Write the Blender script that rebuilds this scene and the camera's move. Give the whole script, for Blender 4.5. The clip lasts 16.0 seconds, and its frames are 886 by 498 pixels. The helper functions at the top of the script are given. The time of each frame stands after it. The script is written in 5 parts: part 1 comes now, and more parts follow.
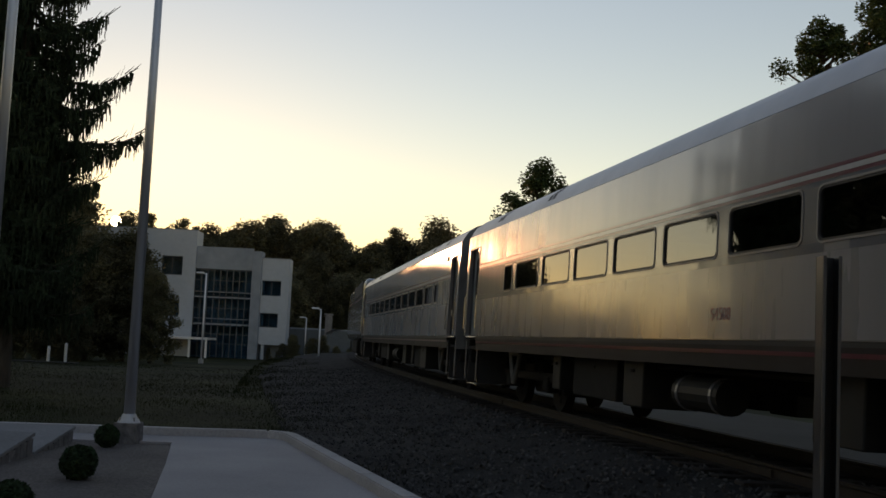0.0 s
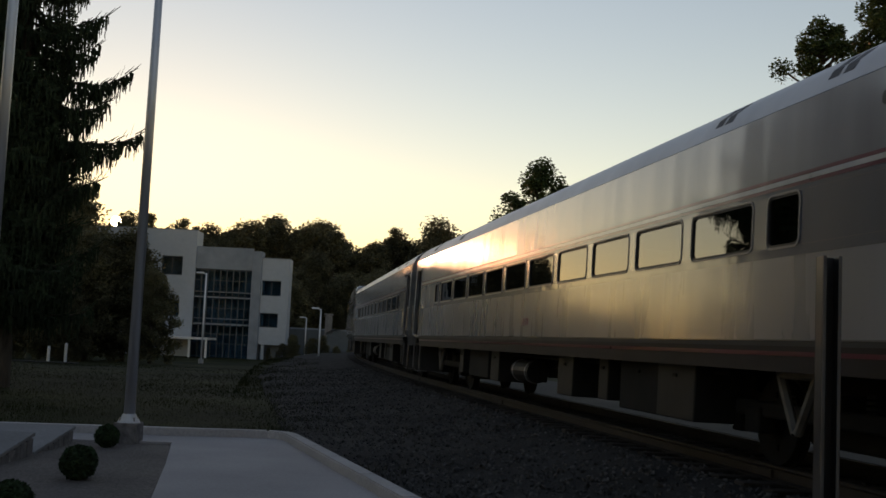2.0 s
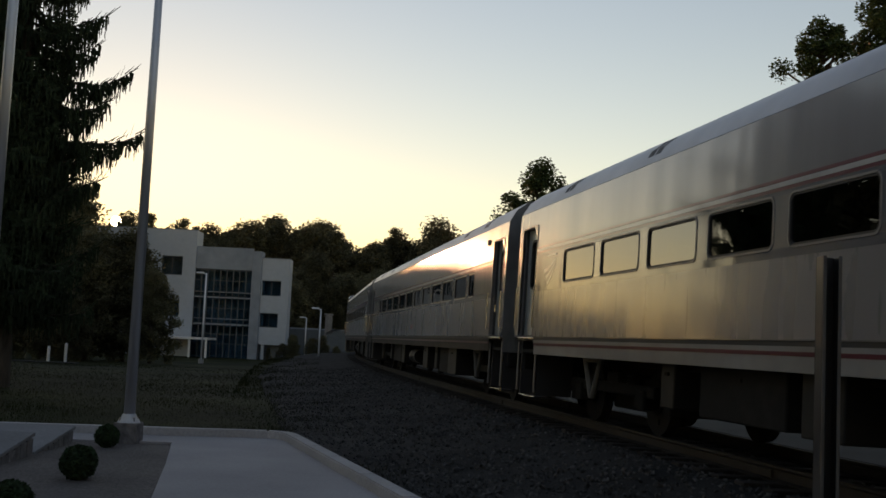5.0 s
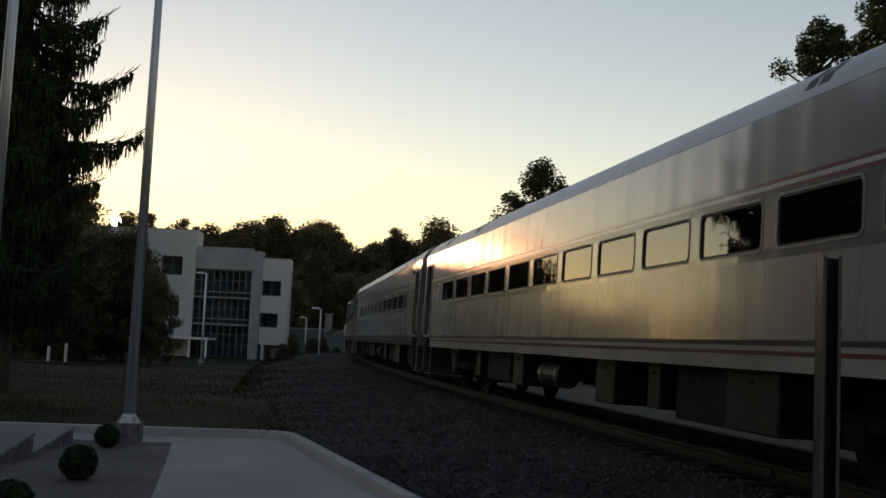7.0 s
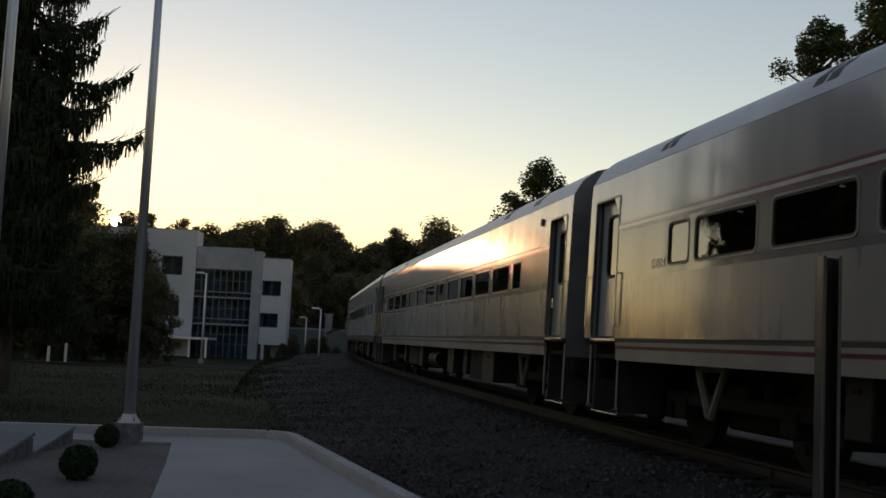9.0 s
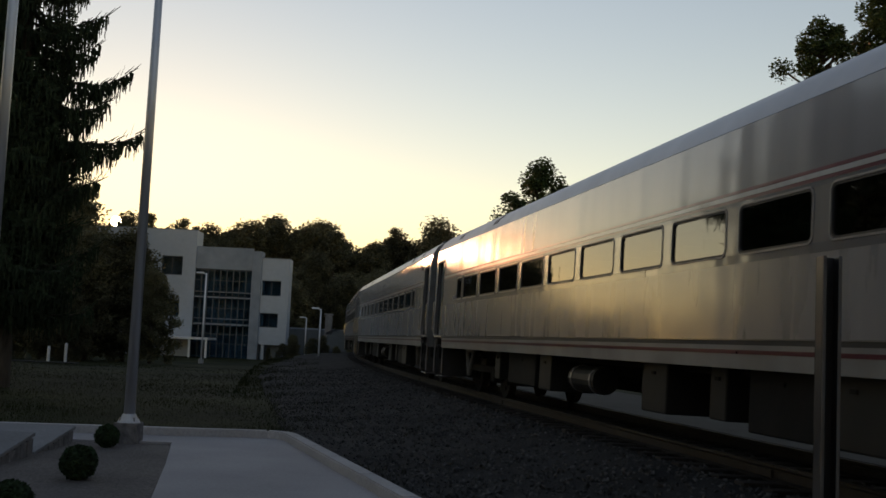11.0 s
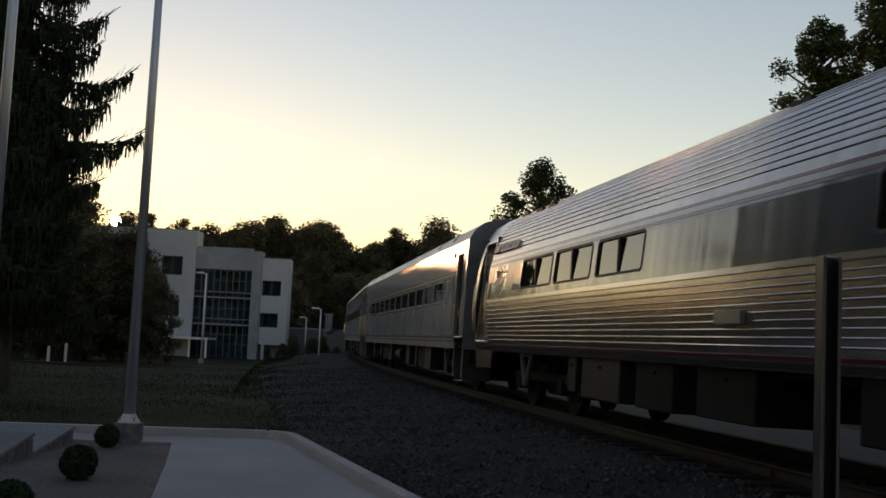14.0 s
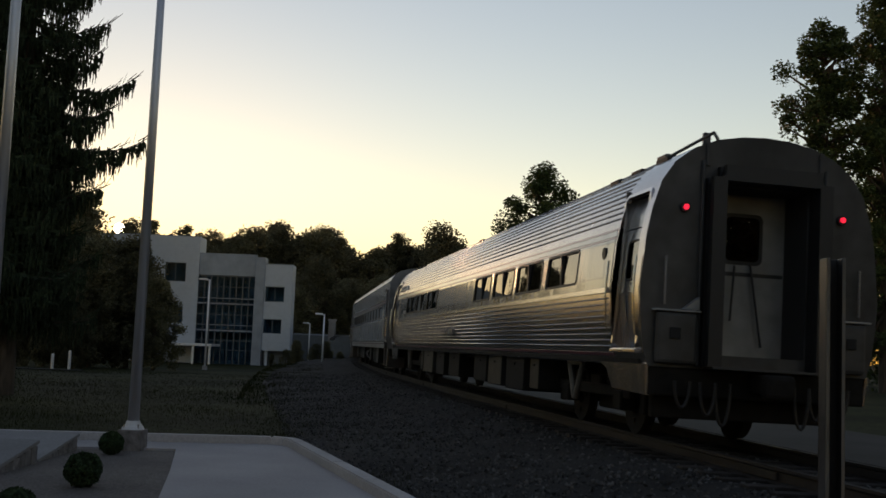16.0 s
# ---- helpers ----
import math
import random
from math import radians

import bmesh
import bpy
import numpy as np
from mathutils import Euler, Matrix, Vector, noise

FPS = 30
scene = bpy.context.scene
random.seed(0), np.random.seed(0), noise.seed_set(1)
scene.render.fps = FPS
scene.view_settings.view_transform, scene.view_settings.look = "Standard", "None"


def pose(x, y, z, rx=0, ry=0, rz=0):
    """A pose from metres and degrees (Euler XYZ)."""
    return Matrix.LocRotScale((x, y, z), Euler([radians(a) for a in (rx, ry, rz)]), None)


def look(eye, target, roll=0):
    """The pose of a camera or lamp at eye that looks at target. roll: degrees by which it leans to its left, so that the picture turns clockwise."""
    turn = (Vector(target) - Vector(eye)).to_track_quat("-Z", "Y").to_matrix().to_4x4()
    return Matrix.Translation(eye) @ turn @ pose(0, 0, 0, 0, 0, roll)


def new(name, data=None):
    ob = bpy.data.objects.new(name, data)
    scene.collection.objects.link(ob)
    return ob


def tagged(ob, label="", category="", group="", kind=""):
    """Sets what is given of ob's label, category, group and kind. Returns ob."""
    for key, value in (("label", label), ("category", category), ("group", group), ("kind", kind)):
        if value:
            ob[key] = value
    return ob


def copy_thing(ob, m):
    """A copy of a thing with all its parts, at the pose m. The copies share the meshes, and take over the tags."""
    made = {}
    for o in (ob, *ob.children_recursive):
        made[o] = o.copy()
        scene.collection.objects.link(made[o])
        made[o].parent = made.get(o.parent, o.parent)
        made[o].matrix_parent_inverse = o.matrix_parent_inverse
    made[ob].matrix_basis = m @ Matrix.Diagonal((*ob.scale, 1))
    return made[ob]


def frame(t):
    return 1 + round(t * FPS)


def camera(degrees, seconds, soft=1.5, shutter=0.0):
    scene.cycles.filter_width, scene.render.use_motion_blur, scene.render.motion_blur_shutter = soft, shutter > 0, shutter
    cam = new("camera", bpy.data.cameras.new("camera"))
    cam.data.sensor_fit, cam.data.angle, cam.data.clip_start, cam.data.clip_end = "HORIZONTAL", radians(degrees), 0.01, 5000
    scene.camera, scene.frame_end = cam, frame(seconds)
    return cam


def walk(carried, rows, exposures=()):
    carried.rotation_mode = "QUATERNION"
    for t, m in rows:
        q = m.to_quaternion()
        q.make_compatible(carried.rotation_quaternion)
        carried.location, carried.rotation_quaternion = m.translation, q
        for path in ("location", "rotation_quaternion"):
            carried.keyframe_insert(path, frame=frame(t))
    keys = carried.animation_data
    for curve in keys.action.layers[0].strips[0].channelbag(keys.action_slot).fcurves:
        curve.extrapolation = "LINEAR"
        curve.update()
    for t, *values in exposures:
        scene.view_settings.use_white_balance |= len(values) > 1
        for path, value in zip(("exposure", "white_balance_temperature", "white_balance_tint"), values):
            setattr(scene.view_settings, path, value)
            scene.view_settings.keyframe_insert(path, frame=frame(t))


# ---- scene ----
# ---------------------------------------------------------------- camera
EYE = (0.0, 0.0, 1.138)
cam = camera(45.0, 16.0, soft=1.6, shutter=0.15)


def aim(pitch, yaw, roll):
    return pose(*EYE, 0, 0, yaw) @ pose(0, 0, 0, 90 + pitch, 0, 0) @ pose(0, 0, 0, 0, 0, roll)


walk(cam, [(0.0, aim(4.99, 0, 2.65)), (15.1, aim(4.99, 0, 2.65)), (15.5, aim(5.08, 0.04, 2.60)),
           (16.0, aim(5.24, 0.17, 2.28))], exposures=[(0.0, 0.02, 6750, 28), (16.0, 0.02, 6750, 28)])

# ---------------------------------------------------------------- light
SUN_AZ, SUN_EL = -17.1, 5.4
sun_way = Vector((math.sin(radians(SUN_AZ)) * math.cos(radians(SUN_EL)),
                  math.cos(radians(SUN_AZ)) * math.cos(radians(SUN_EL)), math.sin(radians(SUN_EL))))
world = bpy.data.worlds.new("evening_sky")
scene.world = world
world.use_nodes = True
wn = world.node_tree.nodes
sky = wn.new("ShaderNodeTexSky")
sky.sky_type = "NISHITA"
sky.sun_disc = False
sky.sun_elevation = radians(SUN_EL)
sky.sun_rotation = radians(SUN_AZ)
sky.air_density, sky.dust_density, sky.ozone_density = 1.18, 0.08, 1.0
wn["Background"].inputs["Strength"].default_value = 0.19
world.node_tree.links.new(sky.outputs["Color"], wn["Background"].inputs["Color"])
sun = new("sun", bpy.data.lights.new("sun", "SUN"))
sun.data.energy, sun.data.angle, sun.data.color = 1.4, radians(0.55), (1.0, 0.52, 0.24)
sun.matrix_world = look((0, 0, 60), Vector((0, 0, 60)) - sun_way)

# ---------------------------------------------------------------- materials


def material(name, color, rough=0.6, metal=0.0, scale=6.0, vary=0.25, bump=0.0, bump_scale=None, stretch=(1, 1, 1),
             coat=0.0, spec=0.5, stain=0.15, stain_scale=0.7, island=0.0, rand=0.0, tint=None, emit=0.0, thin=0.0):
    m = bpy.data.materials.new(name)
    m.use_nodes = True
    n, l = m.node_tree.nodes, m.node_tree.links
    b = n["Principled BSDF"]
    b.inputs["Roughness"].default_value = rough
    b.inputs["Metallic"].default_value = metal
    b.inputs["Specular IOR Level"].default_value = spec
    b.inputs["Coat Weight"].default_value = coat
    b.inputs["Coat Roughness"].default_value = 0.10
    b.inputs["Coat IOR"].default_value = 1.6
    tc = n.new("ShaderNodeTexCoord")
    mp = n.new("ShaderNodeMapping")
    mp.inputs["Scale"].default_value = stretch
    l.new(tc.outputs["Object"], mp.inputs["Vector"])
    fine = n.new("ShaderNodeTexNoise")
    fine.inputs["Scale"].default_value = scale
    fine.inputs["Detail"].default_value = 6
    big = n.new("ShaderNodeTexNoise")
    big.inputs["Scale"].default_value = stain_scale
    big.inputs["Detail"].default_value = 4
    for t in (fine, big):
        l.new(mp.outputs["Vector"], t.inputs["Vector"])
    r1 = n.new("ShaderNodeMapRange")
    r1.inputs["From Min"].default_value, r1.inputs["From Max"].default_value = 0.3, 0.7
    r1.inputs["To Min"].default_value, r1.inputs["To Max"].default_value = 1 - vary, 1 + vary
    l.new(fine.outputs["Fac"], r1.inputs["Value"])
    r2 = n.new("ShaderNodeMapRange")
    r2.inputs["From Min"].default_value, r2.inputs["From Max"].default_value = 0.3, 0.7
    r2.inputs["To Min"].default_value, r2.inputs["To Max"].default_value = 1 - stain, 1 + stain
    l.new(big.outputs["Fac"], r2.inputs["Value"])
    mul = n.new("ShaderNodeMath")
    mul.operation = "MULTIPLY"
    l.new(r1.outputs["Result"], mul.inputs[0])
    l.new(r2.outputs["Result"], mul.inputs[1])
    last = mul
    for amount, node, out in ((island, "ShaderNodeNewGeometry", "Random Per Island"), (rand, "ShaderNodeObjectInfo", "Random")):
        if amount:
            g = n.new(node)
            rr = n.new("ShaderNodeMapRange")
            rr.inputs["To Min"].default_value, rr.inputs["To Max"].default_value = 1 - amount, 1 + amount
            l.new(g.outputs[out], rr.inputs["Value"])
            mm = n.new("ShaderNodeMath")
            mm.operation = "MULTIPLY"
            l.new(last.outputs[0], mm.inputs[0])
            l.new(rr.outputs["Result"], mm.inputs[1])
            last = mm
    sc = n.new("ShaderNodeVectorMath")
    sc.operation = "SCALE"
    if tint:
        mx = n.new("ShaderNodeMix")
        mx.data_type = "RGBA"
        mx.inputs["A"].default_value = (*color, 1)
        mx.inputs["B"].default_value = (*tint, 1)
        l.new(big.outputs["Fac"], mx.inputs["Factor"])
        l.new(mx.outputs["Result"], sc.inputs[0])
    else:
        sc.inputs[0].default_value = color
    l.new(last.outputs[0], sc.inputs["Scale"])
    l.new(sc.outputs["Vector"], b.inputs["Base Color"])
    rg = n.new("ShaderNodeMapRange")
    rg.inputs["To Min"].default_value, rg.inputs["To Max"].default_value = rough * 0.8, min(1, rough * 1.2)
    l.new(fine.outputs["Fac"], rg.inputs["Value"])
    l.new(rg.outputs["Result"], b.inputs["Roughness"])
    if bump:
        bt = fine
        if bump_scale:
            bt = n.new("ShaderNodeTexNoise")
            bt.inputs["Scale"].default_value = bump_scale
            bt.inputs["Detail"].default_value = 1.5
            l.new(mp.outputs["Vector"], bt.inputs["Vector"])
        bp = n.new("ShaderNodeBump")
        bp.inputs["Strength"].default_value = 1.0
        bp.inputs["Distance"].default_value = bump
        l.new(bt.outputs["Fac"], bp.inputs["Height"])
        l.new(bp.outputs["Normal"], b.inputs["Normal"])
        l.new(bp.outputs["Normal"], b.inputs["Coat Normal"])
    if emit:
        b.inputs["Emission Color"].default_value = (*color, 1)
        b.inputs["Emission Strength"].default_value = emit
    if thin:
        # a leaf lets part of the light through
        tr, mx = n.new("ShaderNodeBsdfTranslucent"), n.new("ShaderNodeMixShader")
        mx.inputs["Fac"].default_value = thin
        l.new(sc.outputs["Vector"], tr.inputs["Color"])
        l.new(b.outputs["BSDF"], mx.inputs[1])
        l.new(tr.outputs["BSDF"], mx.inputs[2])
        l.new(mx.outputs["Shader"], n["Material Output"].inputs["Surface"])
    return m


def glass(name, tint, ior=1.9, rough=0.02):
    """Tinted pane: sees through darkly, and mirrors more the flatter one looks along it."""
    m = bpy.data.materials.new(name)
    m.use_nodes = True
    n, l = m.node_tree.nodes, m.node_tree.links
    n.remove(n["Principled BSDF"])
    clear, gloss, mix, fr = (n.new("ShaderNodeBsdf" + k) if k in ("Transparent", "Glossy") else n.new("ShaderNode" + k)
                             for k in ("Transparent", "Glossy", "MixShader", "Fresnel"))
    clear.inputs["Color"].default_value = (*tint, 1)
    gloss.inputs["Roughness"].default_value = rough
    fr.inputs["IOR"].default_value = ior
    tc, nz, bp = n.new("ShaderNodeTexCoord"), n.new("ShaderNodeTexNoise"), n.new("ShaderNodeBump")
    nz.inputs["Scale"].default_value = 1.3
    bp.inputs["Distance"].default_value = 0.004
    l.new(tc.outputs["Object"], nz.inputs["Vector"])
    l.new(nz.outputs["Fac"], bp.inputs["Height"])
    l.new(bp.outputs["Normal"], gloss.inputs["Normal"])
    l.new(fr.outputs["Fac"], mix.inputs["Fac"])
    l.new(clear.outputs["BSDF"], mix.inputs[1])
    l.new(gloss.outputs["BSDF"], mix.inputs[2])
    l.new(mix.outputs["Shader"], n["Material Output"].inputs["Surface"])
    return m


M = dict(
    silver=material("silver_car_paint", (0.28, 0.274, 0.288), 0.24, 0.20, 3.0, 0.06, 0.022, 1.0, (1.0, 1.0, 0.10), stain=0.10, coat=0.7),
    white=material("white_car_paint", (0.235, 0.232, 0.245), 0.28, 0.08, 3.0, 0.08, 0.008, 1.0, (1.0, 1.1, 0.15), stain=0.14, coat=0.6),
    band=material("slate_blue_band_paint", (0.032, 0.046, 0.076), 0.42, 0.0, 3.0, 0.08, 0.014, 1.0, (1.0, 1.6, 0.10), coat=1.0),
    band_gloss=material("glossy_slate_band_paint", (0.036, 0.043, 0.060), 0.22, 0.1, 3.0, 0.08, 0.018, 1.0, (1.0, 1.6, 0.10), coat=0.8),
    pier=material("mid_grey_pier_paint", (0.17, 0.175, 0.185), 0.25, 0.2, 3.0, 0.08, 0.006, 1.0, (1.0, 1.3, 0.12), coat=0.8),
    red=material("red_stripe_paint", (0.11, 0.012, 0.030), 0.3, 0.0, 4.0, 0.1, coat=0.6),
    stripe=material("white_stripe_paint", (0.50, 0.50, 0.50), 0.3, 0.0, 4.0, 0.1, coat=0.8),
    skirt_dark=material("grimy_brown_skirt_paint", (0.028, 0.022, 0.021), 0.6, 0.0, 3.0, 0.25, stain=0.3, spec=0.2),
    skirt_light=material("pale_grey_skirt_paint", (0.26, 0.257, 0.255), 0.4, 0.1, 3.0, 0.1, stain=0.25),
    roof=material("dull_silver_roof_paint", (0.42, 0.415, 0.42), 0.38, 0.3, 2.0, 0.1, stain=0.15),
    steel=material("brushed_stainless_steel", (0.47, 0.45, 0.46), 0.25, 0.95, 5.0, 0.08, 0.006, 1.0, (1, 1.5, 0.12), stain=0.12),
    flute=material("bright_fluted_steel", (0.52, 0.50, 0.50), 0.22, 0.95, 5.0, 0.06, stain=0.1),
    rubber=material("black_rubber", (0.012, 0.012, 0.013), 0.55, 0, 8, 0.2),
    # grime plus the shade under the floor, both put into a near-black base
    under=material("grimy_darkened_steel", (0.013, 0.012, 0.011), 0.85, 0.0, 6, 0.4, stain=0.4, spec=0.2),
    hanger=material("pale_dusty_hanger_paint", (0.11, 0.105, 0.095), 0.6, 0.1, 4, 0.25, stain=0.3, spec=0.2),
    # far darker than grey paint: underfloor shade is put into the base
    boxes=material("near_black_equipment_paint", (0.022, 0.022, 0.022), 0.6, 0.1, 4, 0.2, stain=0.3, spec=0.2),
    frame=material("aluminium_window_frame", (0.20, 0.20, 0.21), 0.4, 0.5, 6, 0.1),
    door=material("pale_grey_door_paint", (0.40, 0.42, 0.42), 0.3, 0.2, 4, 0.1, coat=0.2),
    # near-black for recesses, wells and insides: their shade is put into the colour
    dark=material("dark_recess_tone", (0.03, 0.03, 0.032), 0.6, 0, 4, 0.2),
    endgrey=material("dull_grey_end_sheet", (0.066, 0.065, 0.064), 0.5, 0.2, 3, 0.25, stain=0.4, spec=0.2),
    chrome=material("polished_handrail_steel", (0.6, 0.6, 0.6), 0.2, 1.0, 5, 0.05),
    end_door=material("scuffed_end_door_paint", (0.27, 0.27, 0.265), 0.5, 0.1, 4, 0.15, stain=0.3),
    pane_dark=glass("dark_door_glass", (0.02, 0.02, 0.022), 1.5),
    pane=glass("tinted_window_glass", (0.03, 0.03, 0.032), 2.7),
    rail=material("worn_rail_steel", (0.030, 0.025, 0.023), 0.65, 0.1, 6, 0.3, stain=0.3, spec=0.2),
    tie=material("creosoted_timber", (0.035, 0.03, 0.027), 0.85, 0, 8, 0.4, 0.004, rand=0.3, spec=0.2),
    ballast=material("dark_crushed_stone", (0.036, 0.035, 0.034), 0.9, 0, 30, 0.35, 0.03, stain=0.3, stain_scale=0.4, spec=0.06),
    stone=material("loose_crushed_stone", (0.075, 0.074, 0.074), 0.85, 0, 9, 0.3, island=0.6, spec=0.06),
    grass=material("mown_grass_ground", (0.018, 0.026, 0.010), 0.95, 0, 5, 0.5, 0.03, stain=0.5, stain_scale=0.15, tint=(0.034, 0.032, 0.014), spec=0.06),
    blade=material("grass_blades", (0.019, 0.028, 0.010), 0.8, 0, 2, 0.3, island=0.5, stain_scale=0.15, tint=(0.034, 0.032, 0.015), spec=0.06),
    concrete=material("pale_broomed_concrete", (0.35, 0.33, 0.33), 0.85, 0, 30, 0.10, 0.002, stain=0.12, stain_scale=0.6, spec=0.2),
    concrete2=material("kerb_concrete", (0.41, 0.39, 0.385), 0.85, 0, 25, 0.12, 0.002, stain=0.15, rand=0.06, spec=0.2),
    cap=material("grey_cap_concrete", (0.24, 0.235, 0.235), 0.85, 0, 25, 0.12, 0.002, stain=0.2, rand=0.06, spec=0.2),
    block=material("split_face_block", (0.21, 0.195, 0.19), 0.9, 0, 12, 0.3, 0.02, stain=0.2, rand=0.12, spec=0.2),
    gravel=material("bed_pea_gravel", (0.135, 0.118, 0.108), 0.9, 0, 40, 0.5, 0.012, stain=0.2, spec=0.2),
    road=material("worn_service_road", (0.032, 0.031, 0.031), 0.9, 0, 18, 0.2, 0.004, stain=0.2, spec=0.2),
    pole=material("satin_aluminium_pole", (0.50, 0.51, 0.54), 0.4, 0.7, 8, 0.08, stretch=(1, 1, 0.1)),
    # dark base: shade inside the open channel is put into the colour
    post=material("galvanised_steel_post", (0.042, 0.042, 0.044), 0.4, 0.5, 14, 0.2, stretch=(1, 1, 0.3), stain=0.3),
    bark=material("grey_brown_bark", (0.07, 0.055, 0.042), 0.9, 0, 6, 0.4, 0.02, stretch=(1, 1, 0.25), spec=0.2),
    needle=material("spruce_needles", (0.028, 0.042, 0.020), 0.7, 0, 1.5, 0.3, island=0.4, spec=0.2),
    leaf=material("dark_green_leaves", (0.055, 0.078, 0.026), 0.6, 0, 1.0, 0.3, island=0.45, spec=0.2, thin=0.35),
    # paler and browner than near leaves: distance haze is mixed into the colour
    farleaf=material("haze_toned_leaves", (0.11, 0.104, 0.060), 0.7, 0, 0.3, 0.35, island=0.4, rand=0.3, spec=0.2, thin=0.45),
    shrub=material("clipped_shrub_leaves", (0.022, 0.042, 0.016), 0.7, 0, 3.0, 0.3, island=0.5, spec=0.2),
    facade=material("pale_blue_grey_metal_panel", (0.36, 0.40, 0.46), 0.45, 0.1, 2, 0.05, stain=0.06, stain_scale=0.2, rand=0.04),
    facade2=material("mid_grey_panel", (0.20, 0.23, 0.28), 0.45, 0.2, 2, 0.06, rand=0.05),
    curtain=glass("blue_grey_curtain_glass", (0.50, 0.60, 0.66), 1.10),
    mullion=material("grey_mullion", (0.10, 0.115, 0.13), 0.5, 0.5, 4, 0.1),
    inside=material("dim_office_interior", (0.30, 0.36, 0.42), 0.9, 0, 0.6, 0.4),
    lamp_white=material("white_painted_steel", (0.62, 0.63, 0.65), 0.4, 0.2, 5, 0.06),
    red_lamp=material("glowing_red_tail_lamp", (1.0, 0.02, 0.05), 0.3, 0, 5, 0.05, emit=1.3),
    coach_end=material("grey_coach_end_paint", (0.15, 0.15, 0.148), 0.5, 0.1, 3, 0.2, stain=0.35, spec=0.3),
    # the post's steel again, paler: light on its lips is put in
    lit_lip=material("lit_galvanised_edge", (0.12, 0.115, 0.11), 0.45, 0.4, 14, 0.2, stretch=(1, 1, 0.3), stain=0.3),
    sign=material("pale_sign_plate", (0.62, 0.63, 0.64), 0.4, 0.0, 5, 0.08),
    letter=material("dark_lettering", (0.09, 0.09, 0.10), 0.5, 0, 5, 0.05),
    number=material("maroon_lettering", (0.22, 0.08, 0.09), 0.5, 0, 5, 0.05),
)

M["sun_glow"] = bpy.data.materials.new("sun_surface")
M["sun_glow"].use_nodes = True
M["sun_glow"].node_tree.nodes["Principled BSDF"].inputs["Emission Color"].default_value = (1.0, 0.80, 0.50, 1)
M["sun_glow"].node_tree.nodes["Principled BSDF"].inputs["Emission Strength"].default_value = 60.0

# ---------------------------------------------------------------- mesh helpers


def part(name, bm, mat, parent=None, label="", smooth=False):
    me = bpy.data.meshes.new(name)
    if smooth:
        for f in bm.faces:
            f.smooth = True
    bm.to_mesh(me)
    bm.free()
    me.materials.append(M[mat])
    ob = new(name, me)
    if parent:
        ob.parent = parent
    return tagged(ob, label) if label else ob


def raw(name, verts, faces, mat, parent=None, smooth=False):
    me = bpy.data.meshes.new(name)
    me.from_pydata(verts, [], faces)
    me.materials.append(M[mat])
    if smooth:
        me.polygons.foreach_set("use_smooth", [True] * len(me.polygons))
    ob = new(name, me)
    if parent:
        ob.parent = parent
    return ob


def box(bm, x0, x1, y0, y1, z0, z1, bevel=0.0):
    made = bmesh.ops.create_cube(bm, size=1, matrix=Matrix.Translation(((x0 + x1) / 2, (y0 + y1) / 2, (z0 + z1) / 2)) @
                                 Matrix.Diagonal((x1 - x0, y1 - y0, z1 - z0, 1)))
    if bevel:
        es = list({e for v in made["verts"] for e in v.link_edges})
        bmesh.ops.bevel(bm, geom=es, offset=bevel, segments=2, affect="EDGES", profile=0.5)
    return bm


def tube(bm, a, b, r0, r1=None, n=10):
    a, b = Vector(a), Vector(b)
    d = b - a
    bmesh.ops.create_cone(bm, cap_ends=True, segments=n, radius1=r0, radius2=r0 if r1 is None else r1, depth=d.length,
                          matrix=Matrix.Translation((a + b) / 2) @ d.to_track_quat("Z", "Y").to_matrix().to_4x4())
    return bm


def B():
    return bmesh.new()


def empty(name, label, category, group="", kind=""):
    return tagged(new(name), label, category, group, kind)


# ---------------------------------------------------------------- track line: curves away to the right
TRACK = dict(X0=4.2556, Y0=12.0, A0=-10.568, K=0.00079, K2=1.05e-5, CANT=1.247)


def heading(s):
    s = max(-40.0, min(s, 190.0))
    return radians(TRACK["A0"]) + TRACK["K"] * s + TRACK["K2"] * s * s


LINE = {0: (TRACK["X0"], TRACK["Y0"])}
for way in (1, -1):
    px, py = LINE[0]
    for i in range(0, 900 if way > 0 else 320):
        for k in range(4):
            h = heading(way * (i + (k + 0.5) / 4) * 0.5)
            px, py = px + way * 0.125 * math.sin(h), py + way * 0.125 * math.cos(h)
        LINE[way * (i + 1)] = (px, py)


def track(s):
    i = math.floor(s * 2)
    f = s * 2 - i
    a, b = LINE[i], LINE[i + 1]
    return Vector((a[0] * (1 - f) + b[0] * f, a[1] * (1 - f) + b[1] * f, 0))


def beside(s, off, z):
    """A point off metres to the right of the track's middle."""
    h = heading(s)
    return track(s) + Vector((math.cos(h) * off, -math.sin(h) * off, z))


def strip(name, mat, section, s0, s1, step, jitter=0.0, clear=None):
    """A sheet swept along the track; section: (offset, height) pairs."""
    verts, faces, n = [], [], len(section)
    count = int((s1 - s0) / step) + 1
    for i in range(count):
        for o, z in section:
            p = beside(s0 + i * step, o, z + random.uniform(-jitter, jitter))
            if clear:
                p.x = max(p.x, clear(p.y))
            verts.append(p)
    for i in range(count - 1):
        for j in range(n - 1):
            a = i * n + j
            faces.append((a, a + n, a + n + 1, a + 1))
    return raw(name, verts, faces, mat)


def KERB_X(y):
    """The kerb's outer edge at y."""
    return -0.10 + (10.44 - y) * 0.325 if y < 16.9 else -99.0


def smoothstep(a, b, x):
    t = max(0.0, min(1.0, (x - a) / (b - a)))
    return t * t * (3 - 2 * t)


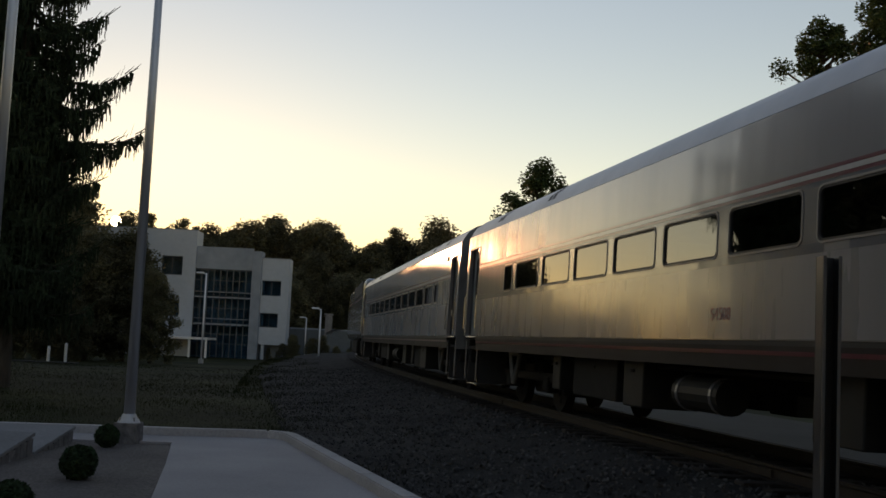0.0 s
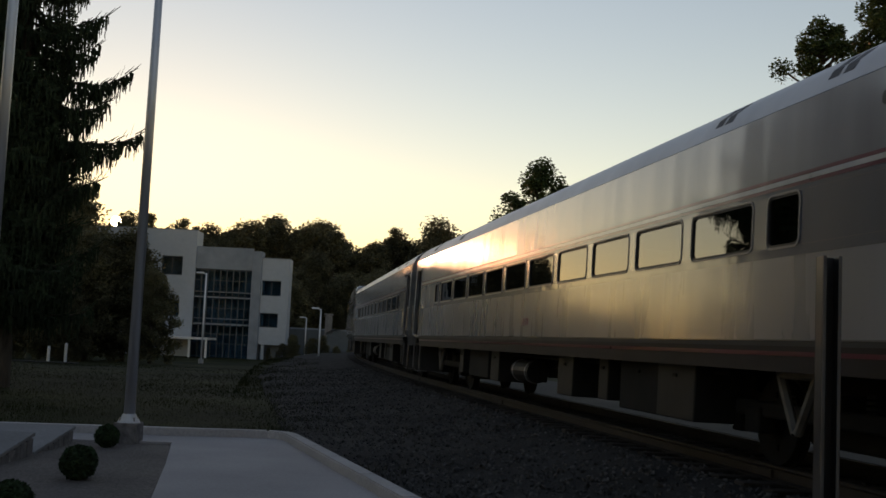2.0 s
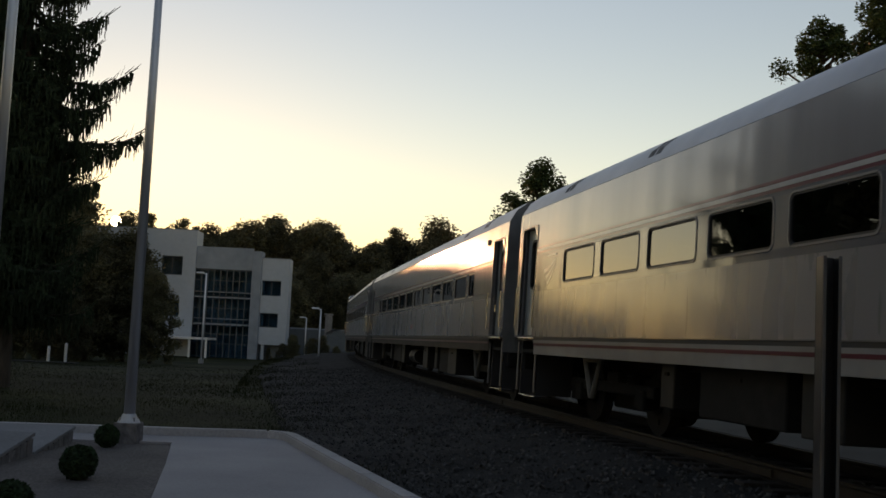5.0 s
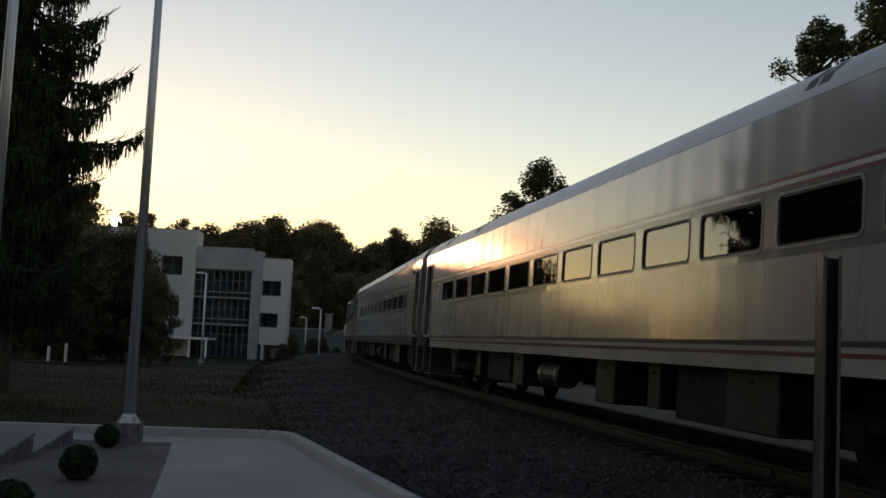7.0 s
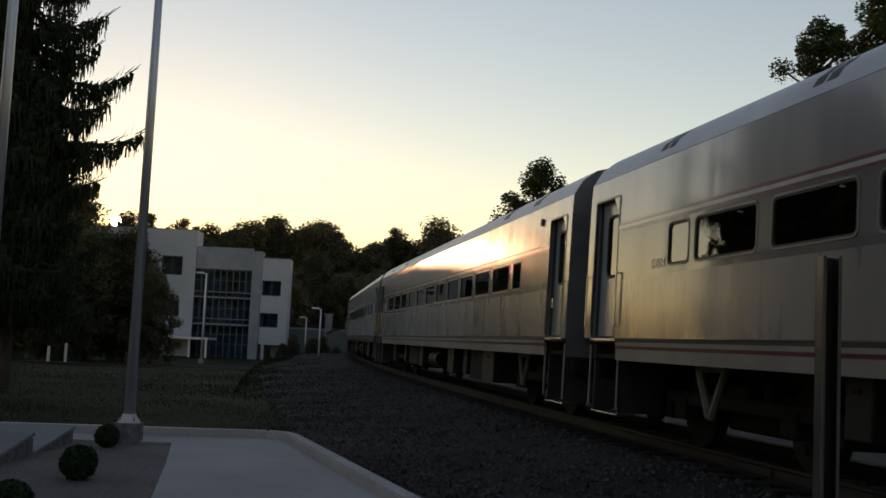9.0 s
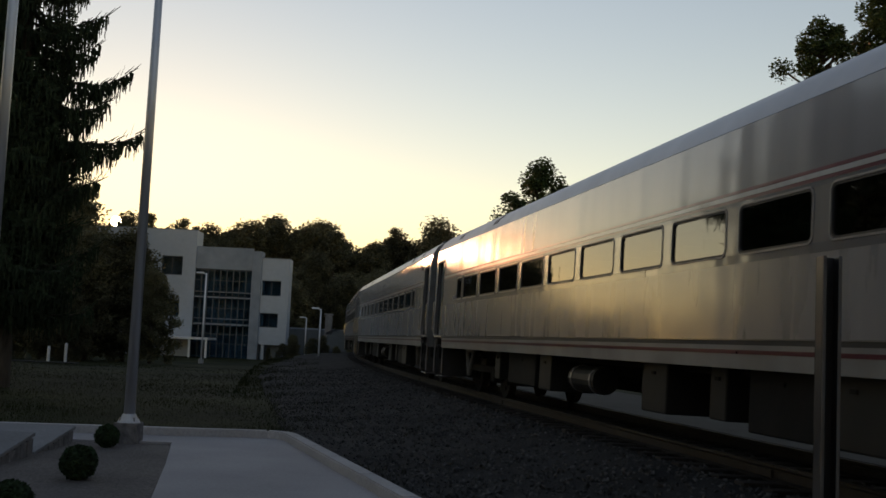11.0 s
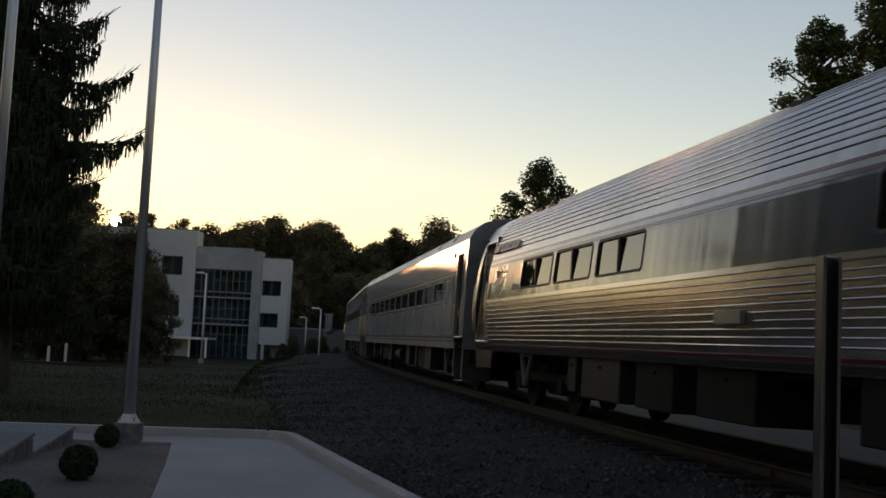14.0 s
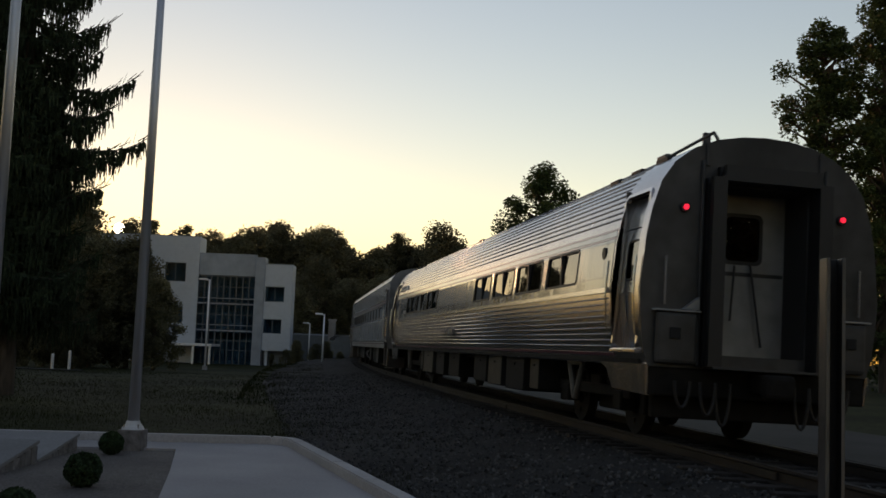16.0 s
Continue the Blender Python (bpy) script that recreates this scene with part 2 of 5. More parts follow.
def ground_z(x, y):
    return -0.52 - 1.0 * smoothstep(22, 105, y) * smoothstep(14, -6, x)


# ---------------------------------------------------------------- ground, track bed, roads


def build_ground():
    xs = sorted({-900, -600, -400, -280, -200, -150, -110, *range(-90, 91, 4), 110, 150, 200, 280, 400, 600, 900})
    ys = sorted({-600, -300, -150, -80, -40, *range(-20, 140, 4), 150, 170, 200, 250, 320, 450, 700, 1100, 1800})
    verts = [(x, y, ground_z(x, y) + (0.05 * noise.noise((x * 0.11, y * 0.11, 3)) if y > 19 else 0) - (0.1 if y < 16 else 0.0)) for y in ys for x in xs]
    n = len(xs)
    faces = [(j * n + i, j * n + i + 1, (j + 1) * n + i + 1, (j + 1) * n + i) for j in range(len(ys) - 1) for i in range(n - 1)]
    tagged(raw("ground", verts, faces, "grass", smooth=True), "dry mown grass ground sloping away from the track", "ground", kind="structure")


build_ground()
tagged(strip("track_bed", "ballast", [(-6.1, -0.72), (-5.7, -0.55), (-5.3, -0.49), (-3.6, -0.42), (-2.5, -0.33), (-1.75, -0.19), (-1.4, -0.17), (1.4, -0.21),
                                      (1.8, -0.22), (2.4, -0.30), (3.0, -0.40)], -60, 260, 0.5, jitter=0.02, clear=lambda y: KERB_X(y) - 0.05),
       "dark crushed stone track bed shouldering the rails", "track bed", kind="structure")
tagged(strip("road", "road", [(2.3, -0.42), (2.35, -0.26), (4.0, -0.25), (6.2, -0.27), (6.25, -0.6)], -60, 220, 2.0),
       "worn grey service road beyond the rails", "road", kind="structure")


def build_rails():
    prof = [(-0.035, 0), (-0.037, -0.03), (-0.01, -0.05), (-0.01, -0.14), (-0.07, -0.155), (-0.07, -0.172),
            (0.07, -0.172), (0.07, -0.155), (0.01, -0.14), (0.01, -0.05), (0.037, -0.03), (0.035, 0)]
    for off in (-0.753, 0.753):
        rail = empty("rail", "worn brown steel running rail spiked on timber ties", "rail", "running rails")
        n = len(prof)
        for k in range(26):
            verts, faces = [], []
            ss = [-60 + k * 12 + j for j in range(13)]
            ss[0] += 0.004
            ss[-1] -= 0.004
            for s in ss:
                for o, z in prof:
                    verts.append(beside(s, off + o, z - off * math.tan(radians(TRACK["CANT"]))))
            for i in range(12):
                for j in range(n):
                    a, b = i * n + j, i * n + (j + 1) % n
                    faces.append((a, b, b + n, a + n))
            raw("rail_length", verts, faces, "rail", rail)
            p, h = beside(ss[-1], off, -0.095 - off * math.tan(radians(TRACK["CANT"]))), heading(ss[-1])
            for sx in (-1, 1):
                ob = part("joint_bar", box(B(), sx * 0.026 - 0.014, sx * 0.026 + 0.014, -0.45, 0.45, -0.042, 0.042, 0.005), "rail", rail)
                ob.matrix_basis = Matrix.Translation(p) @ pose(0, 0, 0, 0, 0, -math.degrees(h))


build_rails()


def build_ties():
    me = None
    for i in range(230):
        s = -20 + i * 0.55
        if me is None:
            bm = box(B(), -1.3, 1.3, -0.11, 0.11, -0.10, 0.0, 0.012)
            ob = part("railway_tie", bm, "tie")
            me = ob.data
        else:
            ob = new("railway_tie", me)
        p = beside(s, random.uniform(-0.04, 0.04), -0.155)
        ob.matrix_world = Matrix.Translation(p) @ pose(0, 0, 0, 0, TRACK["CANT"], -math.degrees(heading(s)) + random.uniform(-1, 1))
        tagged(ob, "weathered dark timber tie bedded in ballast", "railway tie", "ties under the rails")


build_ties()



def build_stones():
    rnd = random.Random(7)
    verts, faces = [], []
    for i in range(15000):
        s = -4 + 44 * rnd.random() ** 1.7
        off = rnd.uniform(-5.6, -0.9) if rnd.random() < 0.85 else rnd.uniform(-0.6, 0.6)
        x, z0 = off, 0
        for (a, za), (b, zb) in (((-6.3, -0.60), (-5.3, -0.49)), ((-5.3, -0.49), (-3.6, -0.42)), ((-3.6, -0.42), (-2.5, -0.33)), ((-2.5, -0.33), (-1.75, -0.19)), ((-1.75, -0.19), (-1.4, -0.17)), ((-1.4, -0.17), (1.4, -0.21))):
            if a <= off <= b:
                z0 = za + (zb - za) * (off - a) / (b - a)
        r = rnd.uniform(0.014, 0.036) * (1.5 if rnd.random() < 0.06 else 1)
        c = beside(s, off, z0 + r * 0.35)
        if c.x < KERB_X(c.y) + 0.06:
            continue
        k = len(verts)
        ax = [Vector((rnd.uniform(-1, 1), rnd.uniform(-1, 1), rnd.uniform(-1, 1))).normalized() for _ in range(2)]
        e0 = ax[0]
        e1 = e0.cross(ax[1]).normalized()
        e2 = e0.cross(e1)
        for d, f in ((e0, 1.2), (e1, 0.9), (e2, 0.7)):
            verts += [c + d * r * f * rnd.uniform(0.8, 1.1), c - d * r * f * rnd.uniform(0.8, 1.1)]
        for p in (0, 1):
            for q in (2, 3):
                for w in (4, 5):
                    faces.append((k + p, k + q, k + w))
    tagged(raw("ballast_stones", verts, faces, "stone"), "loose dark crushed stones lying over the track bed", "ballast", kind="stuff")


def build_grass():
    rnd = random.Random(8)
    verts, faces = [], []
    for i in range(42000):
        y = 17.2 + 48 * rnd.random() ** 1.8
        x = rnd.uniform(-0.40, -0.055) * y - 1.2
        h0 = noise.noise((x * 0.35, y * 0.35, 1.0))
        h = rnd.uniform(0.03, 0.09) * (1 + 0.7 * h0)
        if y < 18 and x > KERB_X(y) and x > -2.2:
            continue
        z = ground_z(x, y) - 0.02
        a = rnd.uniform(0, 6.28)
        dx, dy = 0.007 * math.cos(a) * (y / 20), 0.007 * math.sin(a) * (y / 20)
        lx, ly = rnd.uniform(-0.03, 0.03), rnd.uniform(-0.03, 0.03)
        k = len(verts)
        verts += [(x - dx, y - dy, z), (x + dx, y + dy, z), (x + lx, y + ly, z + h)]
        faces.append((k, k + 1, k + 2))
    for i in range(16000):
        s = -2 + 70 * rnd.random() ** 1.5
        off = -6.6 + 3.4 * rnd.random() ** 2.2
        p = beside(s, off, -0.60 if off < -5.7 else -0.52 + 0.04 * (off + 5.7))
        if p.x < KERB_X(p.y) + 0.1 or noise.noise((p.x * 0.5, p.y * 0.5, 4.0)) < -0.1 + 0.25 * (off + 6.6) / 3.4:
            continue
        a, h = rnd.uniform(0, 6.28), rnd.uniform(0.04, 0.14)
        wd = 0.006 * max(1.0, p.y / 20)
        k = len(verts)
        verts += [(p.x - wd * math.cos(a), p.y - wd * math.sin(a), p.z), (p.x + wd * math.cos(a), p.y + wd * math.sin(a), p.z),
                  (p.x + rnd.uniform(-0.05, 0.05), p.y + rnd.uniform(-0.05, 0.05), p.z + h)]
        faces.append((k, k + 1, k + 2))
    tagged(raw("grass", verts, faces, "blade"), "short dry grass blades on the lawn", "grass", kind="stuff")


build_stones()
build_grass()

# walkway, kerb, planting bed
WALK_Z = -0.46


def slab(name, pts, z0, z1, mat, bevel=0.0):
    bm = B()
    f = bm.faces.new([bm.verts.new((x, y, z1)) for x, y in pts])
    bm.normal_update()
    if f.normal.z < 0:
        f.normal_flip()
    ext = bmesh.ops.extrude_face_region(bm, geom=[f])
    for v in ext["geom"]:
        if isinstance(v, bmesh.types.BMVert):
            v.co.z = z0
    bmesh.ops.recalc_face_normals(bm, faces=bm.faces)
    if bevel:
        bmesh.ops.bevel(bm, geom=[e for e in bm.edges if all(abs(v.co.z - z1) < 1e-4 for v in e.verts)], offset=bevel, segments=2, affect="EDGES")
    return part(name, bm, mat)


KERB_LINE = [(5.2, -5.86), (3.1, 0.6), (1.55, 5.4), (-0.10, 10.44), (-1.15, 13.65), (-1.95, 16.10), (-2.10, 16.55), (-2.28, 16.80), (-2.6, 16.90), (-4.6, 16.55), (-6.6, 16.20), (-9.4, 15.7)]


def inset(line, d):
    out = []
    for i, p in enumerate(line):
        a, b = Vector(line[max(0, i - 1)]), Vector(line[min(len(line) - 1, i + 1)])
        t = (b - a).normalized()
        out.append((p[0] - t.y * d, p[1] + t.x * d))
    return out


def build_walk():
    inner = inset(KERB_LINE, 0.19)
    poly = inner + [(-9.4, 14.95), (-5.2, 15.25), (-3.75, 15.5), (-3.2, 13.0), (-2.66, 10.33), (-2.3, 8.0), (-2.3, -6.0), (4.4, -6.0)]
    w = slab("pavement", poly, -0.62, WALK_Z, "concrete")
    tagged(w, "pale broomed concrete footpath with a raised edge", "footpath", kind="structure")
    kerb = empty("kerb", "pale precast concrete kerb along the footpath", "kerb", kind="structure")
    pts = []
    for a, b in zip(KERB_LINE, KERB_LINE[1:]):
        a, b = Vector(a), Vector(b)
        n = max(1, round((b - a).length / 1.6))
        pts += [a + (b - a) * (k / n) for k in range(n)]
    pts.append(Vector(KERB_LINE[-1]))
    outer = [tuple(p) for p in pts]
    inn = inset(outer, 0.2)
    for i in range(len(outer) - 1):
        d = (Vector(outer[i + 1]) - Vector(outer[i])).normalized() * 0.004
        q = [Vector(outer[i]) + d, Vector(outer[i + 1]) - d, Vector(inn[i + 1]) - d, Vector(inn[i]) + d]
        ob = slab("kerb_stone", [tuple(v) for v in q], -0.66, WALK_Z + 0.115, "concrete2", 0.018)
        ob.parent = kerb
    bed = slab("planting_bed", [(-3.2, 13.0), (-3.76, 15.48), (-5.2, 15.24), (-9.0, 14.9), (-9.0, 4.0), (-2.32, 4.0), (-2.32, 8.0), (-2.68, 10.33)], -0.62, WALK_Z - 0.03, "gravel")
    tagged(bed, "grey pea gravel planting bed beside the path", "gravel bed", kind="structure")


build_walk()


def build_wedge_wall(x, y0, y1, z0, z1):
    """A low retaining wall with ribbed block facing whose top slopes from z1 at y1 down to z0 at y0."""
    wall = empty("garden_wall", "low ribbed block wall with a sloping smooth concrete top", "garden wall", "stepped garden walls")
    foot = WALK_Z - 0.06
    n = round((y1 - y0) / 0.19)
    for i in range(n):
        a, b = y0 + (y1 - y0) * i / n, y0 + (y1 - y0) * (i + 1) / n
        top = z0 + (z1 - z0) * (a - y0) / (y1 - y0) - 0.045
        bm = box(B(), x - 0.24, x - random.uniform(0, 0.014), a + 0.004, b - 0.004, foot, max(top, foot + 0.02), 0.008)
        part("block", bm, "block", wall)
    bm = B()
    loop = [(y0, z0 - 0.045), (y1, z1 - 0.045), (y1, z1), (y0, z0)]
    p, q = [[bm.verts.new((xx, y, z)) for y, z in loop] for xx in (x - 2.2, x + 0.015)]
    bm.faces.new(p)
    bm.faces.new(q[::-1])
    for i in range(4):
        bm.faces.new((p[i], q[i], q[(i + 1) % 4], p[(i + 1) % 4]))
    bmesh.ops.recalc_face_normals(bm, faces=bm.faces)
    bmesh.ops.bevel(bm, geom=list(bm.edges), offset=0.006, segments=2, affect="EDGES")
    part("cap", bm, "cap", wall, "smooth grey concrete cap")
    part("end_face", box(B(), x - 2.2, x - 0.25, y1 - 0.2, y1 - 0.01, foot, z1 - 0.05), "block", wall)


for wy in (10.30, 11.86, 13.42):
    build_wedge_wall(-4.95, wy - 1.50, wy, -0.44, -0.20)
build_wedge_wall(-5.0, 13.55, 15.05, -0.46, -0.25)


def build_shrub(x, y, r):
    shrub = empty("shrub", "small clipped dark evergreen ball shrub in gravel", "shrub", "clipped shrubs in the bed")
    part("stem", tube(B(), (x, y, WALK_Z - 0.05), (x, y, WALK_Z + r), 0.02, 0.012, 6), "bark", shrub)
    verts, faces = [], []
    for i in range(2600):
        d = Vector((random.gauss(0, 1), random.gauss(0, 1), random.gauss(0, 1))).normalized()
        rr = r * (0.80 + 0.22 * random.random() + 0.09 * noise.noise(d * 2.2 + Vector((x, y, 0))))
        p = Vector((x, y, WALK_Z + r * 0.80)) + Vector((d.x, d.y, d.z * 0.95)) * rr
        a = Vector((random.uniform(-1, 1), random.uniform(-1, 1), random.uniform(-1, 1))).normalized()
        b = a.orthogonal().normalized()
        k = len(verts)
        L = 0.03
        verts += [p - a * L, p + b * L * 0.45, p + a * L, p - b * L * 0.45]
        faces.append((k, k + 1, k + 2, k + 3))
    raw("foliage", verts, faces, "shrub", shrub)
    return shrub


for sx, sy, sr in ((-4.44, 14.72, 0.155), (-3.77, 11.56, 0.188), (-3.42, 8.85, 0.18)):
    build_shrub(sx, sy, sr)


def build_flagpole(x, y, z, h, r, pedestal):
    fp = empty("flagpole", "tall satin aluminium flagpole on a concrete footing", "flagpole", "flagpoles beside the path")
    part("shaft", tube(B(), (x, y, z), (x, y, z + h), r, r * 0.55, 20), "pole", fp, smooth=True)
    bm = B()
    tube(bm, (x, y, z), (x, y, z + 0.05), r * 2.0, r * 1.7, 20)
    tube(bm, (x, y, z + 0.05), (x, y, z + 0.12), r * 1.45, r * 1.15, 20)
    part("flange", bm, "lamp_white", fp, "pale cast collar at the foot")
    for k in range(4):
        a = math.pi / 4 + k * math.pi / 2
        part("bolt", tube(B(), (x + 1.75 * r * math.cos(a), y + 1.75 * r * math.sin(a), z), (x + 1.75 * r * math.cos(a), y + 1.75 * r * math.sin(a), z + 0.075), 0.012, n=6), "chrome", fp)
    if pedestal:
        part("footing", box(B(), x - 0.17, x + 0.17, y - 0.17, y + 0.17, WALK_Z - 0.1, z, 0.012), "block", fp, "grey concrete footing block")


build_flagpole(-4.36, 15.42, -0.20, 9.5, 0.080, True)
build_flagpole(-5.31, 12.6, -0.33, 9.5, 0.080, False)


def build_sign_post():
    sp = empty("steel_post", "galvanised steel channel post standing in the gravel", "post")
    x, y, top, w, d = 1.522, 4.2, 1.545, 0.037, 0.040
    part("web", box(B(), x - w, x + w, y + d - 0.006, y + d, -0.7, top, 0.002), "post", sp)
    for sx in (-1, 1):
        x0 = x + sx * w
        part("flange", box(B(), min(x0, x0 - sx * 0.006), max(x0, x0 - sx * 0.006), y - d, y + d - 0.006, -0.7, top, 0.002), "post", sp)
        # lips take the lit copy of the post's steel
        part("lip", box(B(), min(x0, x0 - sx * 0.014), max(x0, x0 - sx * 0.014), y - d - 0.006, y - d, -0.7, top, 0.002), "lit_lip", sp, "channel lip toned paler, as if lit")
    for k in range(14):
        part("bolt", tube(B(), (x, y + d - 0.006, top - 0.06 - k * 0.14), (x, y + d - 0.014, top - 0.06 - k * 0.14), 0.006, n=8), "post", sp)


build_sign_post()

# ---------------------------------------------------------------- train
H_PROF = [(1.57, 0.98), (1.585, 1.23), (1.585, 1.26), (1.60, 1.262), (1.60, 2.12), (1.60, 2.60), (1.595, 3.13), (1.583, 3.425), (1.572, 3.43),
          (1.54, 3.50), (1.45, 3.65), (1.25, 3.81), (0.89, 3.915), (0.45, 3.965), (0.0, 3.98)]
A_PROF = [(1.46, 0.98), (1.525, 1.19), (1.575, 1.55), (1.60, 1.92), (1.585, 2.14), (1.545, 2.61), (1.48, 2.95), (1.37, 3.30), (1.20, 3.56),
          (0.95, 3.75), (0.64, 3.88), (0.32, 3.94), (0.0, 3.96)]


def prof_x(prof, w):
    for (x0, w0), (x1, w1) in zip(prof, prof[1:]):
        if w0 <= w <= w1:
            return x0 + (x1 - x0) * (w - w0) / (w1 - w0)
    return prof[-1][0]


def shell(prof, half, holes, side, depth=0.06):
    """One half of a car body: swept profile with real openings. holes: (u0, u1, w0, w1)."""
    ws = sorted({w for _, w in prof} | {w for h in holes for w in h[2:]})
    us = sorted({-half, half, *np.linspace(-half, half, 14), *[u for h in holes for u in h[:2]]})
    bm = B()
    grid = [[bm.verts.new((side * prof_x(prof, w), u, w)) for w in ws] for u in us]
    hole = lambda u, w: any(h[0] < u < h[1] and h[2] < w < h[3] for h in holes)
    for i in range(len(us) - 1):
        for j in range(len(ws) - 1):
            if not hole((us[i] + us[i + 1]) / 2, (ws[j] + ws[j + 1]) / 2):
                q = [grid[i][j], grid[i][j + 1], grid[i + 1][j + 1], grid[i + 1][j]]
                f = bm.faces.new(q if side > 0 else q[::-1])
                f.smooth = True
    bm.normal_update()
    for u0, u1, w0, w1 in holes:
        c = [(u0, w0), (u1, w0), (u1, w1), (u0, w1)]
        for (ua, wa), (ub, wb) in zip(c, c[1:] + c[:1]):
            vs = [bm.verts.new((side * (prof_x(prof, w) - k), u, w)) for u, w, k in ((ua, wa, 0), (ub, wb, 0), (ub, wb, depth), (ua, wa, depth))]
            bm.faces.new(vs)
    bmesh.ops.remove_doubles(bm, verts=bm.verts, dist=0.0005)
    bm.normal_update()
    for e in bm.edges:
        e.smooth = len(e.link_faces) == 2 and e.calc_face_angle(0) < 0.5
    return bm


def side_panel(prof, side, u0, u1, w0, w1, proud=0.005, cols=1):
    """A skin laid on the car's side."""
    ws = [w0] + [w for _, w in prof if w0 < w < w1] + [w1]
    bm = B()
    us = np.linspace(u0, u1, cols + 1)
    g = [[bm.verts.new((side * (prof_x(prof, w) + proud), u, w)) for w in ws] for u in us]
    for i in range(cols):
        for j in range(len(ws) - 1):
            q = [g[i][j], g[i][j + 1], g[i + 1][j + 1], g[i + 1][j]]
            bm.faces.new(q if side > 0 else q[::-1])
    ext = bmesh.ops.extrude_face_region(bm, geom=list(bm.faces))
    for v in ext["geom"]:
        if isinstance(v, bmesh.types.BMVert):
            v.co.x -= side * (proud + 0.002)
    bmesh.ops.recalc_face_normals(bm, faces=bm.faces)
    return bm


def ring(prof, side, u0, u1, w0, w1, width, out, radius=0.07, seg=4):
    """A rounded window surround standing proud of the side."""
    def loop(grow, proud):
        a, b, c, d, r = u0 - grow, u1 + grow, w0 - grow, w1 + grow, radius + grow
        pts = []
        for cu, cw, start in ((b - r, d - r, 0), (a + r, d - r, 90), (a + r, c + r, 180), (b - r, c + r, 270)):
            for k in range(seg + 1):
                t = radians(start + 90 * k / seg)
                u, w = cu + r * math.cos(t), cw + r * math.sin(t)
                pts.append((side * (prof_x(prof, w) + proud), u, w))
        return pts
    bm = B()
    loops = [[bm.verts.new(p) for p in loop(g, o)] for g, o in ((0, -0.045), (0, out), (width, out), (width, -0.004))]
    n = len(loops[0])
    for A, C in zip(loops, loops[1:]):
        for i in range(n):
            bm.faces.new((A[i], A[(i + 1) % n], C[(i + 1) % n], C[i]))
    bmesh.ops.recalc_face_normals(bm, faces=bm.faces)
    return bm


def pane(prof, side, u0, u1, w0, w1, inset_by=0.02):
    bm = B()
    vs = [bm.verts.new((side * (prof_x(prof, w) - inset_by), u, w)) for u, w in ((u0, w0), (u1, w0), (u1, w1), (u0, w1))]
    bm.faces.new(vs if side > 0 else vs[::-1])
    return bm


def lettering(text, size, mat, car, m, name="lettering"):
    cu = bpy.data.curves.new(name, "FONT")
    cu.body, cu.size, cu.extrude, cu.align_x, cu.align_y = text, size, 0.002, "CENTER", "CENTER"
    tmp = bpy.data.objects.new(name, cu)
    me = bpy.data.meshes.new_from_object(tmp)
    bpy.data.objects.remove(tmp)
    me.materials.clear()
    me.materials.append(M[mat])
    ob = new(name, me)
    ob.parent = car
    ob.matrix_basis = m
    return ob


def side_text(u, w, x):
    return Matrix(((0, 0, -1, x), (-1, 0, 0, u), (0, 1, 0, w), (0, 0, 0, 1)))


WHEELS = []


def build_truck(car, u, tag="truck"):
    t = part(tag, box(box(B(), -1.06, -0.90, u - 1.75, u + 1.75, 0.50, 0.66, 0.03), 0.90, 1.06, u - 1.75, u + 1.75, 0.50, 0.66, 0.03), "under", car, "grimy cast truck frame, darkened for shade")
    # dark filler boxes between the wheels, added to hide the bright road beyond
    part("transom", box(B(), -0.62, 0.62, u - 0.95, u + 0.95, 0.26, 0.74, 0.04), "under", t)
    for du in (-1.95, 1.95):
        part("brake_gear", box(B(), -0.95, 0.95, u + du - 0.10, u + du + 0.10, 0.30, 0.62, 0.03), "under", t)
    part("bolster", box(B(), -1.0, 1.0, u - 0.25, u + 0.25, 0.50, 0.80, 0.03), "under", t)
    for du in (-1.295, 1.295):
        # wheelset turns about its own middle
        bm = B()
        tube(bm, (-1.0, 0, 0), (1.0, 0, 0), 0.08, n=10)
        for sx in (-1, 1):
            tube(bm, (sx * 0.69, 0, 0), (sx * 0.80, 0, 0), 0.452, n=32)
            tube(bm, (sx * 0.66, 0, 0), (sx * 0.69, 0, 0), 0.478, n=32)
            tube(bm, (sx * 0.80, 0, 0), (sx * 0.83, 0, 0), 0.17, n=12)
            for k in range(4):
                a = k * math.pi / 2
                box(bm, sx * 0.81 - 0.012, sx * 0.81 + 0.012, 0.27 * math.cos(a) - 0.035, 0.27 * math.cos(a) + 0.035, 0.27 * math.sin(a) - 0.035, 0.27 * math.sin(a) + 0.035)
        w = part("wheelset", bm, "under", car, "grimy steel wheels on one axle, darkened for shade")
        w.matrix_basis = pose(0, u + du, 0.457)
        WHEELS.append((w, u + du))
        for sx in (-1, 1):
            part("axle_box", box(B(), sx * 0.98 - 0.11, sx * 0.98 + 0.11, u + du - 0.17, u + du + 0.17, 0.33, 0.60, 0.03), "under", t)
            bm = B()
            for k in range(5):
                tube(bm, (sx * 0.98, u + du * 0.6, 0.60 + k * 0.05), (sx * 0.98, u + du * 0.6, 0.63 + k * 0.05), 0.085, n=10)
            part("spring", bm, "under", t)
    for sx in (-1, 1):
        bm = B()
        for a, b in (((u - 0.45, 0.98), (u - 0.12, 0.42)), ((u + 0.25, 0.98), (u - 0.08, 0.42)), ((u - 0.45, 0.96), (u + 0.25, 0.96))):
            tube(bm, (sx * 1.34, a[0], a[1]), (sx * 1.34, b[0], b[1]), 0.045, n=6)
        part("hanger", bm, "hanger", t, "pale dusty V-shaped hanger")


